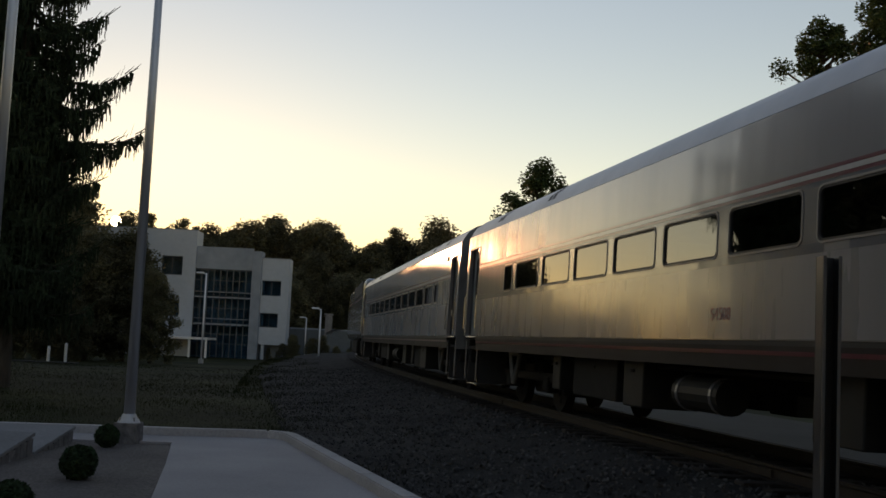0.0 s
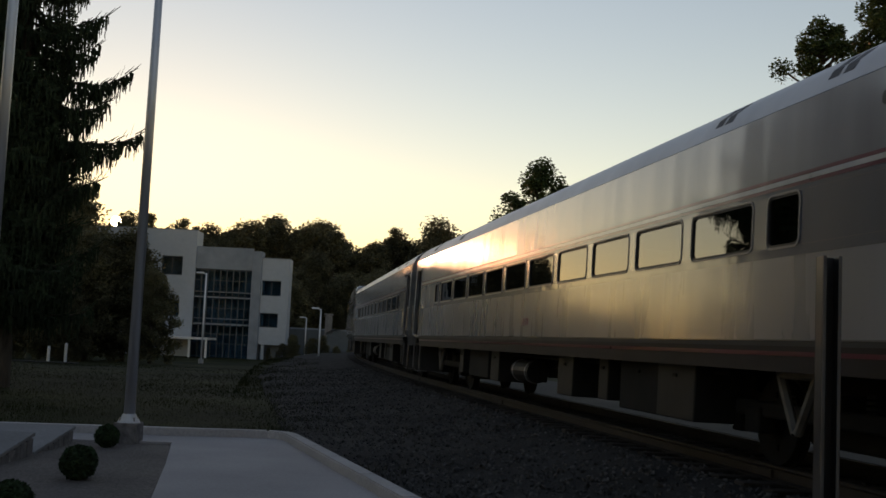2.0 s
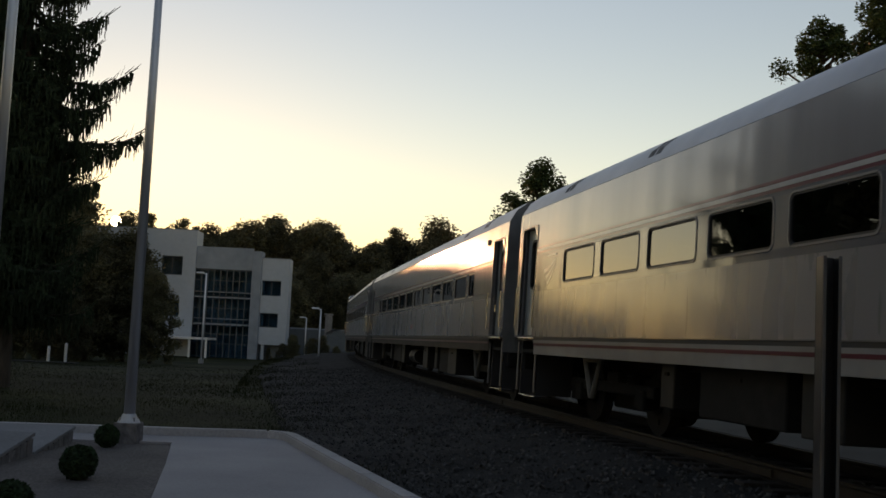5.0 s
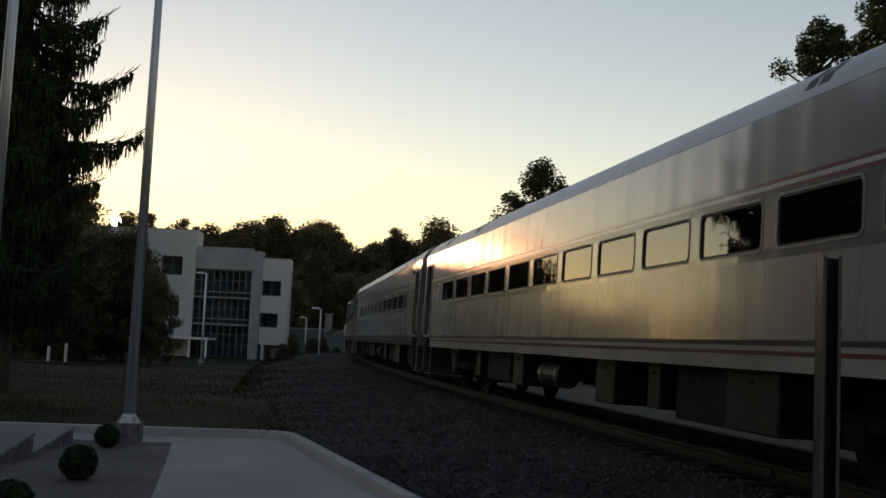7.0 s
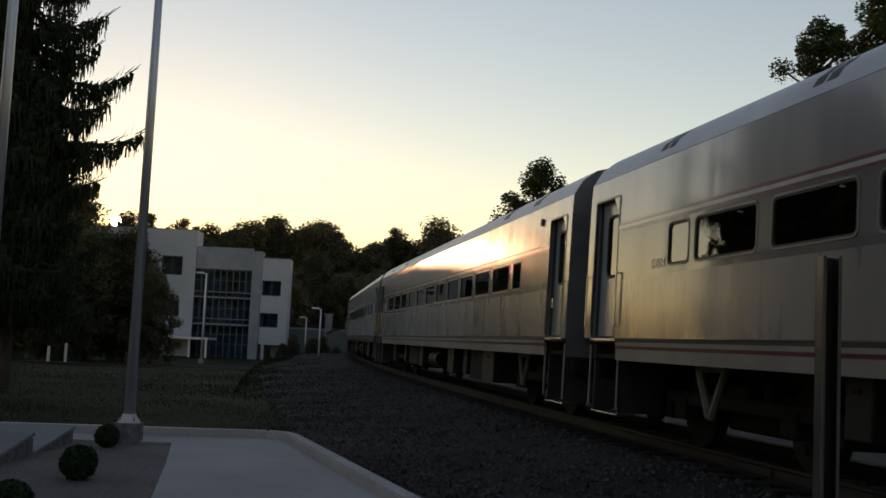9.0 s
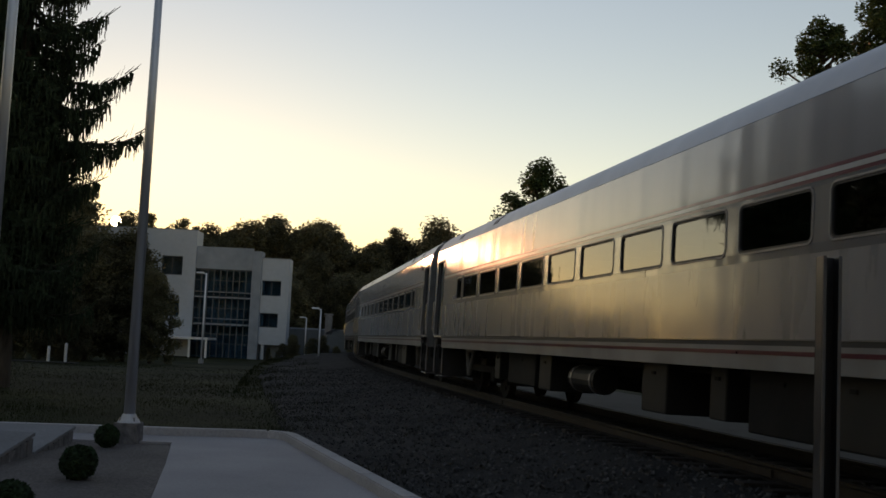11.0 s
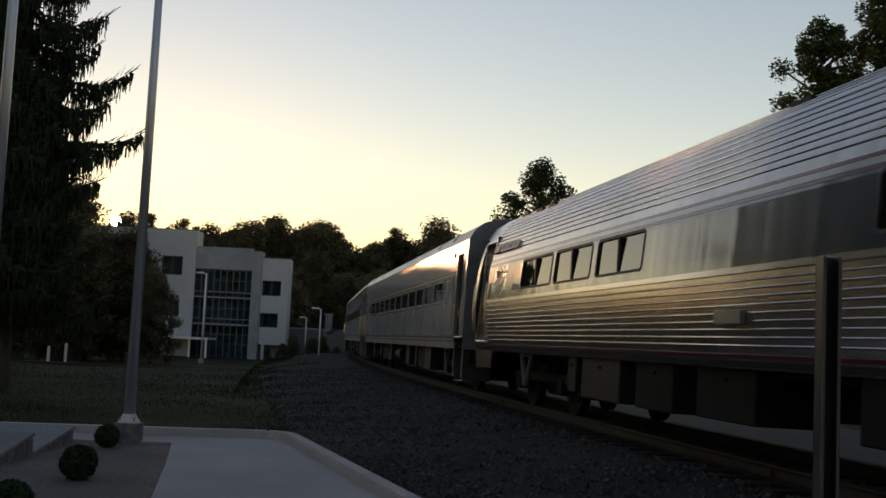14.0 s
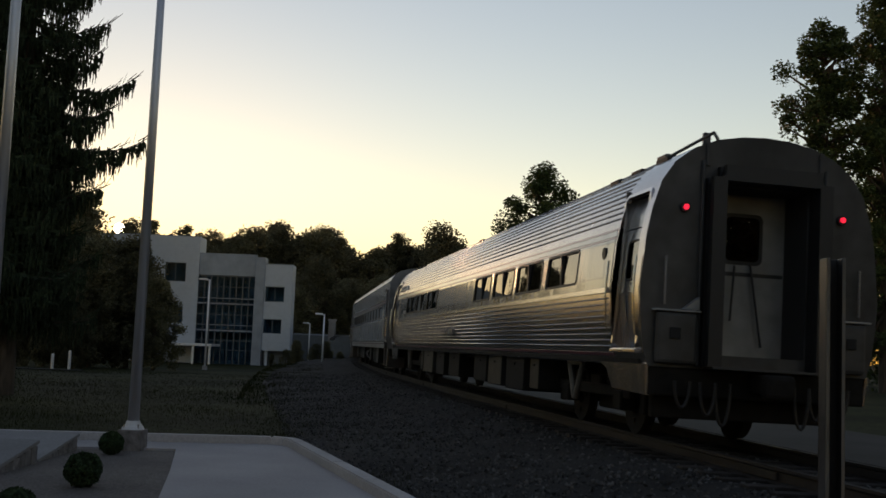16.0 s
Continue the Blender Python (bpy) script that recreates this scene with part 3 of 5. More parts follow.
def build_door(car, prof, side, u0, u1, w0, w1, forward, steps=True):
    """Recessed leaf with a tall window, dark step well under it."""
    x = prof_x(prof, 2.0) - 0.11
    bm = B()
    a, b = sorted((side * (x - 0.03), side * x))
    wu0, wu1, ww0, ww1 = u0 + 0.26, u1 - 0.26, w0 + 0.86, w1 - 0.22
    for q in ((u0, wu0, w0, w1), (wu1, u1, w0, w1), (wu0, wu1, w0, ww0), (wu0, wu1, ww1, w1)):
        box(bm, a, b, *q)
    d = part("door", bm, "door", car, "pale grey side door set back in its opening")
    bm = ring([(x, 0), (x, 5)], side, wu0, wu1, ww0, ww1, 0.035, 0.012, 0.08)
    part("window_gasket", bm, "rubber", d)
    part("door_window", pane([(x, 0), (x, 5)], side, wu0, wu1, ww0, ww1, 0.012), "pane", d)
    hu = u0 + 0.13 if forward else u1 - 0.13
    part("handle", tube(tube(B(), (side * x, hu, w0 + 0.55), (side * (x + 0.05), hu, w0 + 0.55), 0.012), (side * (x + 0.05), hu, w0 + 0.48), (side * (x + 0.05), hu, w0 + 0.62), 0.012), "chrome", d)
    # jambs and header of the recess, shade painted in as near-black
    bm = B()
    xa, xb = sorted((side * (x - 0.03), side * (prof_x(prof, 2.0) - 0.062)))
    box(bm, xa, xb, u0 - 0.02, u0, w0, w1)
    box(bm, xa, xb, u1, u1 + 0.02, w0, w1)
    box(bm, xa, xb, u0 - 0.02, u1 + 0.02, w1, w1 + 0.02)
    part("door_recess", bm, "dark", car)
    xs = sorted((side * (x - 0.2), side * (prof_x(prof, 1.26) + 0.01)))
    part("threshold", box(B(), *xs, u0 - 0.03, u1 + 0.03, w0 - 0.045, w0 - 0.005, 0.006), "chrome", car, "bright worn metal threshold")
    if not steps:
        return d
    # step well, its shade painted in near-black
    bm = B()
    loop = [(0.88, u0 - 0.06), (1.50, u0 - 0.06), (1.50, u0 - 0.02), (0.92, u0 - 0.02), (0.92, u1 + 0.02), (1.50, u1 + 0.02), (1.50, u1 + 0.06), (0.88, u1 + 0.06)]
    lo, hi = [[bm.verts.new((side * px, pu, z)) for px, pu in loop] for z in (0.30, 1.2)]
    for i in range(8):
        bm.faces.new((lo[i], lo[(i + 1) % 8], hi[(i + 1) % 8], hi[i]))
    for face in (lo, hi):
        for q in ((0, 1, 2, 3), (0, 3, 4, 7), (4, 5, 6, 7)):
            bm.faces.new([face[k] for k in q])
    bmesh.ops.recalc_face_normals(bm, faces=bm.faces)
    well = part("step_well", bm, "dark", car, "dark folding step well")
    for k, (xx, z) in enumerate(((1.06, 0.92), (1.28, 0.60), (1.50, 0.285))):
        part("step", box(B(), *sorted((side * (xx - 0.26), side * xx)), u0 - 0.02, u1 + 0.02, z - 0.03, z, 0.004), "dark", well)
    part("step_lip", box(B(), *sorted((side * 1.50, side * 1.525)), u0 - 0.02, u1 + 0.02, 0.258, 0.282, 0.004), "chrome", well, "bright worn step edge")
    part("well_edge", box(B(), *sorted((side * 1.502, side * 1.522)), u0 - 0.058, u0 - 0.03, 0.29, 1.18, 0.004), "chrome", well, "bright worn upright edge")
    for u in (u0 - 0.12, u1 + 0.12):
        bm = tube(B(), (side * 1.645, u, 1.42), (side * 1.645, u, 2.12), 0.014, n=8)
        for w in (1.43, 2.11):
            tube(bm, (side * 1.59, u, w), (side * 1.645, u, w), 0.012, n=6)
        part("handrail", bm, "chrome", car, "bright worn handrail")
    bm = B()
    tri = [(u0, w1), (u0 + 0.20, w1), (u0, w1 - 0.24)]
    xo, xi = prof_x(prof, 3.0) + 0.004, prof_x(prof, 3.0) - 0.10
    fo, fi = [[bm.verts.new((side * xx, u, w)) for u, w in tri] for xx in (xo, xi)]
    bm.faces.new(fo)
    bm.faces.new(fi[::-1])
    for i in range(3):
        bm.faces.new((fo[i], fo[(i + 1) % 3], fi[(i + 1) % 3], fi[i]))
    bmesh.ops.recalc_face_normals(bm, faces=bm.faces)
    part("header_gusset", bm, "silver", car)
    for u in (u0 - 0.09, u1 + 0.09):
        part("grab_rail", tube(B(), (side * 1.545, u, 0.35), (side * 1.545, u, 1.17), 0.018), "frame", car)
    return d


def plate(x0, x1, z0, z1, y0, y1, hole=None):
    """A flat plate between y0 and y1, with a square hole through it or a notch open below."""
    bm = B()
    a, b, c, d = hole
    if c is None:
        loop = [(x0, z0), (a, z0), (a, d), (b, d), (b, z0), (x1, z0), (x1, z1), (x0, z1)]
        f, k = [[bm.verts.new((x, y, z)) for x, z in loop] for y in (y0, y1)]
        quads = ((0, 1, 2, 7), (7, 2, 3, 6), (3, 4, 5, 6))
        rim = [(i, (i + 1) % 8) for i in range(8)]
    else:
        loop = [(x0, z0), (x1, z0), (x1, z1), (x0, z1), (a, c), (b, c), (b, d), (a, d)]
        f, k = [[bm.verts.new((x, y, z)) for x, z in loop] for y in (y0, y1)]
        quads = ((0, 1, 5, 4), (1, 2, 6, 5), (2, 3, 7, 6), (3, 0, 4, 7))
        rim = [(0, 1), (1, 2), (2, 3), (3, 0), (4, 5), (5, 6), (6, 7), (7, 4)]
    for q in quads:
        bm.faces.new([f[i] for i in q])
        bm.faces.new([k[i] for i in q[::-1]])
    for i, j in rim:
        bm.faces.new((f[i], f[j], k[j], k[i]))
    bmesh.ops.recalc_face_normals(bm, faces=bm.faces)
    return bm


A_DOOR = [(x - 0.13, w) for x, w in A_PROF]


def build_curved_door(car, side, u0, u1):
    """A leaf that follows the tubular side, with a window and a pale panel above it."""
    d = part("door", side_panel(A_DOOR, side, u0 + 0.004, u1 - 0.004, 1.20, 3.19, 0.0), "pier", car, "grey curved door set in a bright surround")
    part("window_gasket", ring(A_DOOR, side, u0 + 0.22, u1 - 0.18, 2.10, 2.58, 0.03, 0.012, 0.07), "rubber", d)
    part("door_window", pane(A_DOOR, side, u0 + 0.22, u1 - 0.18, 2.10, 2.58, -0.006), "pane", d)
    part("top_seam", side_panel(A_DOOR, side, u0 + 0.01, u1 - 0.01, 2.76, 2.775, 0.006), "dark", d)
    part("handle", tube(B(), (side * 1.56, u0 + 0.1, 1.85), (side * 1.56, u0 + 0.1, 2.0), 0.012), "chrome", d)
    part("threshold", box(B(), *sorted((side * 1.44, side * 1.575)), u0 - 0.02, u1 + 0.02, 1.13, 1.18, 0.008), "chrome", car, "bright worn metal threshold")
    for u in (u0 - 0.10, u1 + 0.10):
        bm = B()
        pts = [(side * (prof_x(A_PROF, w) + 0.045), u, w) for w in (1.35, 1.6, 1.85, 2.1, 2.35)]
        for p, q in zip(pts, pts[1:]):
            tube(bm, p, q, 0.016, n=8)
        part("grab_rail", bm, "chrome", car)


def round_plate(x0, x1, z0, z1, y0, y1, r, seg=5):
    """A flat plate with rounded corners between y0 and y1."""
    bm = B()
    pts = []
    for cx, cz, start in ((x1 - r, z1 - r, 0), (x0 + r, z1 - r, 90), (x0 + r, z0 + r, 180), (x1 - r, z0 + r, 270)):
        pts += [(cx + r * math.cos(radians(start + 90 * k / seg)), cz + r * math.sin(radians(start + 90 * k / seg))) for k in range(seg + 1)]
    a, b = [[bm.verts.new((x, y, z)) for x, z in pts] for y in (y0, y1)]
    bm.faces.new(a)
    bm.faces.new(b[::-1])
    for i in range(len(pts)):
        j = (i + 1) % len(pts)
        bm.faces.new((a[i], a[j], b[j], b[i]))
    bmesh.ops.recalc_face_normals(bm, faces=bm.faces)
    return bm


def tail_end(car, prof, half, mat):
    """The open rear end: a wall round a deep doorway, the end door at its back, diaphragm, hoses and coupler."""
    y = -half
    bm = B()
    pts = [(-x, w) for x, w in prof] + [(x, w) for x, w in prof[::-1][1:]]
    gap = [(-0.60, 1.16), (-0.60, 3.30), (0.60, 3.30), (0.60, 1.16)]
    edges = []
    for loop in (pts, gap):
        vs = [bm.verts.new((x, y, w)) for x, w in loop]
        edges += [bm.edges.new((vs[i], vs[(i + 1) % len(vs)])) for i in range(len(vs))]
    bmesh.ops.triangle_fill(bm, edges=edges, use_beauty=True)
    for f in bm.faces:
        f.normal_update()
        if f.normal.y > 0:
            f.normal_flip()
    part("end_wall", bm, mat, car)
    # lining of the deep doorway, darkened in its colour as well as by depth
    bm = B()
    for q in ((-0.64, -0.60), (0.60, 0.64)):
        box(bm, *q, y + 0.002, y + 0.66, 1.12, 3.34)
    box(bm, -0.60, 0.60, y + 0.002, y + 0.66, 3.30, 3.34)
    box(bm, -0.60, 0.60, y + 0.002, y + 0.66, 1.12, 1.16)
    part("vestibule_lining", bm, "dark", car, "dark lining of the end doorway")
    d = part("end_door", plate(-0.60, 0.60, 1.165, 3.295, y + 0.60, y + 0.64, (-0.235, 0.235, 2.42, 3.0)), "end_door", car, "scuffed pale end door with a dark window")
    part("window_gasket", round_plate(-0.285, 0.285, 2.37, 3.05, y + 0.585, y + 0.598, 0.09), "rubber", d)
    part("door_window", round_plate(-0.235, 0.235, 2.42, 3.0, y + 0.578, y + 0.584, 0.07), "pane_dark", d)
    part("mid_rail", box(B(), -0.58, 0.58, y + 0.585, y + 0.598, 2.22, 2.27, 0.003), "endgrey", d)
    part("handle", tube(B(), (-0.42, y + 0.56, 2.02), (-0.42, y + 0.56, 2.2), 0.014), "chrome", d)
    for x, z0, z1, drift in ((-0.12, 2.35, 1.62, -0.06), (0.10, 2.37, 1.30, 0.16)):
        part("hanging_cable", tube(B(), (x, y + 0.54, z0), (x + drift, y + 0.50, z1), 0.016, n=6), "rubber", car, "dark cable hanging across the doorway")
    # diaphragm: three nested bellows frames with rounded heads
    for k, (w, h, y0, y1) in enumerate(((0.80, 3.52, -0.10, -0.002), (0.76, 3.48, -0.18, -0.105), (0.80, 3.52, -0.28, -0.185))):
        bm = plate(-w, w, 1.02, h, y + y0, y + y1, (-0.62, 0.62, None, 3.32))
        bmesh.ops.bevel(bm, geom=[e for e in bm.edges if abs(abs(e.verts[0].co.x) - w) < 1e-3 and abs(e.verts[0].co.z - h) < 1e-3 and abs(e.verts[0].co.x - e.verts[1].co.x) < 1e-3
                                  and abs(e.verts[1].co.z - h) < 1e-3], offset=0.16, segments=5, affect="EDGES")
        part("diaphragm", bm, "rubber", car, "black rubber end diaphragm")
    # filler plate, added to darken the gap below the end beam
    part("rear_pilot", box(B(), -1.28, 1.28, y + 0.26, y + 0.42, 0.34, 0.64, 0.03), "under", car, "dark filler plate added under the end beam")
    part("foot_plate", box(B(), -0.74, 0.74, y - 0.30, y - 0.005, 0.985, 1.015, 0.006), "endgrey", car)
    part("coupler", box(box(B(), -0.13, 0.13, y - 0.45, y + 0.3, 0.72, 0.95, 0.03), -0.2, 0.2, y - 0.62, y - 0.42, 0.66, 0.96, 0.06), "under", car)
    part("buffer_beam", box(B(), -1.45, 1.45, y + 0.01, y + 0.25, 0.62, 0.98, 0.03), "under", car)
    for sx in (-1, 1):
        part("hood_seam", box(B(), *sorted((sx * 0.74, sx * 0.80)), y - 0.03, y - 0.002, 3.53, 3.82, 0.006), "endgrey", car)
        for x, drop in ((0.42, 0.30), (0.62, 0.42), (0.95, 0.5)):
            bm, rows = B(), []
            for k in range(13):
                a = math.pi * k / 12
                c = Vector((sx * (x + 0.10 - 0.10 * math.cos(a)), y - 0.12, 0.82 - (0.82 - drop) * math.sin(a)))
                d = Vector((sx * 0.10 * math.sin(a), 0, -(0.82 - drop) * math.cos(a))).normalized()
                e = Vector((0, 1, 0)).cross(d)
                rows.append([bm.verts.new(c + (Vector((0, 1, 0)) * math.cos(q * math.pi / 3) + e * math.sin(q * math.pi / 3)) * 0.022) for q in range(6)])
            for p, q in zip(rows, rows[1:]):
                for i in range(6):
                    bm.faces.new((p[i], p[(i + 1) % 6], q[(i + 1) % 6], q[i]))
            bmesh.ops.recalc_face_normals(bm, faces=bm.faces)
            part("hose", bm, "rubber", car, "looped brake hose")
        part("socket_box", box(B(), *sorted((sx * 1.10, sx * 1.24)), y - 0.145, y - 0.122, 1.33, 1.47, 0.008), "boxes", car, "small grey socket cover")
        bm = B()
        vs = [[bm.verts.new((sx * a, y - b, w)) for a, w in ((0.86, 1.70), (0.86, 1.86), (1.06, 1.70))] for b in (0.004, 0.11)]
        bm.faces.new(vs[0])
        bm.faces.new(vs[1])
        for i in range(3):
            bm.faces.new((vs[0][i], vs[0][(i + 1) % 3], vs[1][(i + 1) % 3], vs[1][i]))
        bmesh.ops.recalc_face_normals(bm, faces=bm.faces)
        part("gusset", bm, "end_door", car)
        part("corner_ledge", box(B(), *sorted((sx * 0.84, sx * 1.44)), y - 0.14, y - 0.004, 1.665, 1.69, 0.006), "end_door", car)


def car_end(car, prof, half, fore, mat):
    """End wall with its end door, dark diaphragm and coupler."""
    y = fore * half
    bm = B()
    pts = [(-x, w) for x, w in prof] + [(x, w) for x, w in prof[::-1][1:]]
    bulge = [bm.verts.new((x, y, w)) for x, w in pts]
    f = bm.faces.new(bulge)
    bm.normal_update()
    if f.normal.y * fore < 0:
        f.normal_flip()
    f.smooth = False
    e = part("end_wall", bm, mat, car)
    for sx in (-1, 1):
        part("corner_post", box(B(), *sorted((sx * 1.10, sx * 1.20)), *sorted((y + fore * 0.002, y + fore * 0.05)), 1.0, 3.4, 0.01), mat, car)
        part("socket_cover", tube(B(), (sx * 0.95, y + fore * 0.002, 2.85), (sx * 0.95, y + fore * 0.05, 2.85), 0.11, n=14), "rubber", car)
    ya, yb = sorted((y + fore * 0.01, y + fore * 0.33))
    bm = plate(-0.74, 0.74, 1.05, 3.50, ya, yb, (-0.56, 0.56, None, 3.30))
    bmesh.ops.bevel(bm, geom=[e for e in bm.edges if abs(abs(e.verts[0].co.x) - 0.74) < 1e-3 and abs(e.verts[0].co.z - 3.5) < 1e-3 and abs(e.verts[0].co.x - e.verts[1].co.x) < 1e-3
                              and abs(e.verts[1].co.z - 3.5) < 1e-3], offset=0.14, segments=4, affect="EDGES")
    part("diaphragm", bm, "rubber", car, "black rubber end diaphragm")
    ya, yb = sorted((y + fore * 0.005, y + fore * 0.05))
    bm = plate(-0.40, 0.40, 1.28, 3.22, ya, yb, (-0.26, 0.26, 2.30, 3.02))
    d = part("end_door", bm, "end_door", car, "pale end door with a small dark window")
    part("door_window", box(B(), -0.26, 0.26, y + fore * 0.012 - 0.004, y + fore * 0.012 + 0.004, 2.30, 3.02), "pane_dark", d)
    ya, yb = sorted((y - fore * 0.3, y + fore * 0.40))
    part("coupler", box(box(B(), -0.13, 0.13, ya, yb, 0.72, 1.0, 0.03), -0.3, 0.3, min(y + fore * 0.2, y + fore * 0.3), max(y + fore * 0.2, y + fore * 0.3), 0.55, 0.75, 0.02), "under", car)
    part("buffer_beam", box(B(), -1.45, 1.45, *sorted((y - fore * 0.25, y - fore * 0.01)), 0.70, 0.98, 0.03), "under", car)
    return e


def underfloor(car, layout):
    part("centre_sill", box(B(), -0.35, 0.35, -12.2, 12.2, 0.72, 1.0), "under", car)
    part("floor_pan", box(B(), -1.5, 1.5, -12.3, 12.3, 1.0, 1.06), "under", car)
    for u0, u1, w0, x, mat in layout:
        for side in (-1, 1):
            b = part("equipment_box", box(B(), *sorted((side * (x - 0.75), side * x)), u0, u1, w0, 1.0, 0.02), mat, car, "dusty underfloor equipment box, darkened for shade" if mat == "boxes" else "grimy underfloor equipment box, darkened for shade")
            part("latch", box(B(), *sorted((side * x, side * (x + 0.02))), (u0 + u1) / 2 - 0.05, (u0 + u1) / 2 + 0.05, 0.84, 0.88), "under", b)
    for side in (-1, 1):
        part("brake_pipe", tube(B(), (side * 1.2, -7.5, 0.93), (side * 1.2, 7.5, 0.93), 0.03, n=8), "under", car)


def logo(car, u, w):
    """Plain fan of three curved bars."""
    bm = B()
    for k in range(3):
        pts_top, pts_bot = [], []
        for i in range(9):
            t = i / 8
            uu = u + 0.33 - 0.66 * t
            base = w - 0.10 + 0.22 * t ** 1.6 - k * 0.11 * (1 - 0.75 * t) + 0.04
            th = 0.075 * (1 - 0.72 * t)
            pts_top.append((-1.608, uu + -0.10 * k * (1 - t), base + th))
            pts_bot.append((-1.608, uu + -0.10 * k * (1 - t), base))
        vt, vb = [bm.verts.new(p) for p in pts_top], [bm.verts.new(p) for p in pts_bot]
        for i in range(8):
            bm.faces.new((vt[i], vt[i + 1], vb[i + 1], vb[i]))
    part("emblem", bm, "stripe", car, "pale three-bar emblem")
    part("emblem_bar", box(B(), -1.612, -1.604, u - 0.33, u + 0.16, w + 0.20, w + 0.235), "stripe", car)


def window_row(first, pitch, width, count, extra):
    return sorted([(first + pitch * i, first + pitch * i + width) for i in range(count)] + list(extra))


ROW_A = window_row(-8.66, 1.72, 1.44, 10, ((-9.56, -8.97), (8.56, 9.12)))
ROW_B = window_row(-8.67, 1.71, 1.40, 11, ((-9.56, -8.97),))
ROW_C = window_row(-9.48, 1.705, 1.40, 11, ((9.15, 9.70),))



def build_coach(dark_skirt, number, label, row):
    car = empty("coach", label, "train car", "cars of the train")
    half = 12.56
    doors = [(-12.30, -11.40), (11.40, 12.30)]
    for side in (-1, 1):
        holes = [(a, b, 2.12, 2.60) for a, b in row] + [(a, b, 1.262, 3.13) for a, b in doors]
        part("body_side", shell(H_PROF[3:8], half, holes, side), "silver", car)
        part("roof", shell(H_PROF[7:], half, [], side), "roof", car, "dull silver rounded roof")
        part("lower_panel", side_panel(H_PROF[3:8], side, -11.38, 11.38, 1.275, 2.02, 0.004), "white", car, "off-white lower side panel")
        part("rain_gutter", side_panel(H_PROF, side, -half, half, 3.428, 3.437, 0.008), "frame", car)
        # sill and skirt
        part("sill_groove", side_panel(H_PROF[:4], side, -11.36, 11.36, 1.215, 1.262, 0.002), "dark", car, "dark line along the sill")
        part("skirt", side_panel(H_PROF[:3], side, -11.34, 11.34, 0.98, 1.213, 0.004), "skirt_dark" if dark_skirt else "skirt_light", car,
             "grimy brown skirt panel" if dark_skirt else "pale grey skirt panel")
        part("skirt_stripe", side_panel(H_PROF[:3], side, -11.34, 11.34, 1.125, 1.165, 0.008), "red", car, "thin red stripe along the skirt")
        # livery: two red lines above a slate band
        for w0, w1, mat, nm in ((2.735, 2.768, "red", "red_stripe"), (2.688, 2.732, "stripe", "white_stripe"), (2.652, 2.685, "red", "red_stripe")):
            part(nm, side_panel(H_PROF[3:8], side, -11.38, 11.38, w0, w1, 0.005), mat, car)
        edges = [-11.38] + [e for w in row for e in w] + [11.38]
        part("band_top", side_panel(H_PROF[3:8], side, -11.38, 11.38, 2.605, 2.649, 0.004), "band", car, "slate paint band at the windows")
        for a, b in ((-11.38, -2.55), (-2.15, 11.38)):
            part("band_bottom", side_panel(H_PROF[3:8], side, a, b, 2.024, 2.115, 0.004), "band", car)
        for a, b in zip(edges[::2], edges[1::2]):
            part("band_pier", side_panel(H_PROF[3:8], side, a + 0.003, b - 0.003, 2.118, 2.602, 0.004), "band" if abs(a + b) > 19 else "pier", car)
        for a, b in row:
            f = part("window", ring(H_PROF[3:8], side, a, b, 2.12, 2.60, 0.02, 0.012), "frame", car, "rounded aluminium framed window", smooth=False)
            part("gasket", ring(H_PROF[3:8], side, a + 0.022, b - 0.022, 2.142, 2.578, 0.02, 0.004, 0.06), "rubber", f)
            part("pane", pane(H_PROF[3:8], side, a - 0.0, b + 0.0, 2.12, 2.60, 0.012), "pane", f)
        for a, b in doors:
            build_door(car, H_PROF, side, a, b, 1.262, 3.13, a > 0)
            part("door_frame", ring(H_PROF[3:8], side, a, b, 1.29, 3.13, 0.03, 0.01, 0.03), "frame", car)
        for u in (-10.87,):
            part("marker_lamp", tube(B(), (side * 1.59, u, 3.16), (side * 1.625, u, 3.16), 0.062, n=14), "rubber", car, "round dark marker lamp")
        for u in (-10.2, -7.9, 6.4, 9.9):
            for k in range(2):
                part("roof_vent", side_panel(H_PROF[8:], side, u + k * 0.24, u + k * 0.24 + 0.17, 3.56, 3.78, 0.004), "dark", car, "dark slotted roof vent")
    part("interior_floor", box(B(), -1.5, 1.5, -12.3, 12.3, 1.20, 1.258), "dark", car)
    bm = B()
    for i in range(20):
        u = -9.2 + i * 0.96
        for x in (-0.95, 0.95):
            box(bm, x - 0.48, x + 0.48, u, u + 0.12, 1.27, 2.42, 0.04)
    # unseen dark partitions, added to keep light out of the end windows
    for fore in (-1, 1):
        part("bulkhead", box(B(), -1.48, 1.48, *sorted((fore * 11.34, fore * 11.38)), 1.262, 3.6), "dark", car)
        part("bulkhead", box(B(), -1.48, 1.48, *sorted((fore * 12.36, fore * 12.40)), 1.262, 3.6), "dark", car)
    tagged(part("seats", bm, "band", car, "rows of dark seat backs"), kind="stuff")
    for fore in (-1, 1):
        car_end(car, H_PROF, half, fore, "coach_end")
        build_truck(car, fore * 9.07)
    underfloor(car, [(-2.55, -1.75, 0.38, 1.42, "boxes"), (-4.1, -3.7, 0.42, 1.40, "boxes"), (-6.0, -4.65, 0.36, 1.42, "under"), (-7.1, -6.0, 0.36, 1.44, "boxes"),
                     (2.3, 3.0, 0.40, 1.42, "boxes"), (3.3, 5.2, 0.42, 1.40, "under"), (5.9, 6.3, 0.45, 1.40, "boxes")])
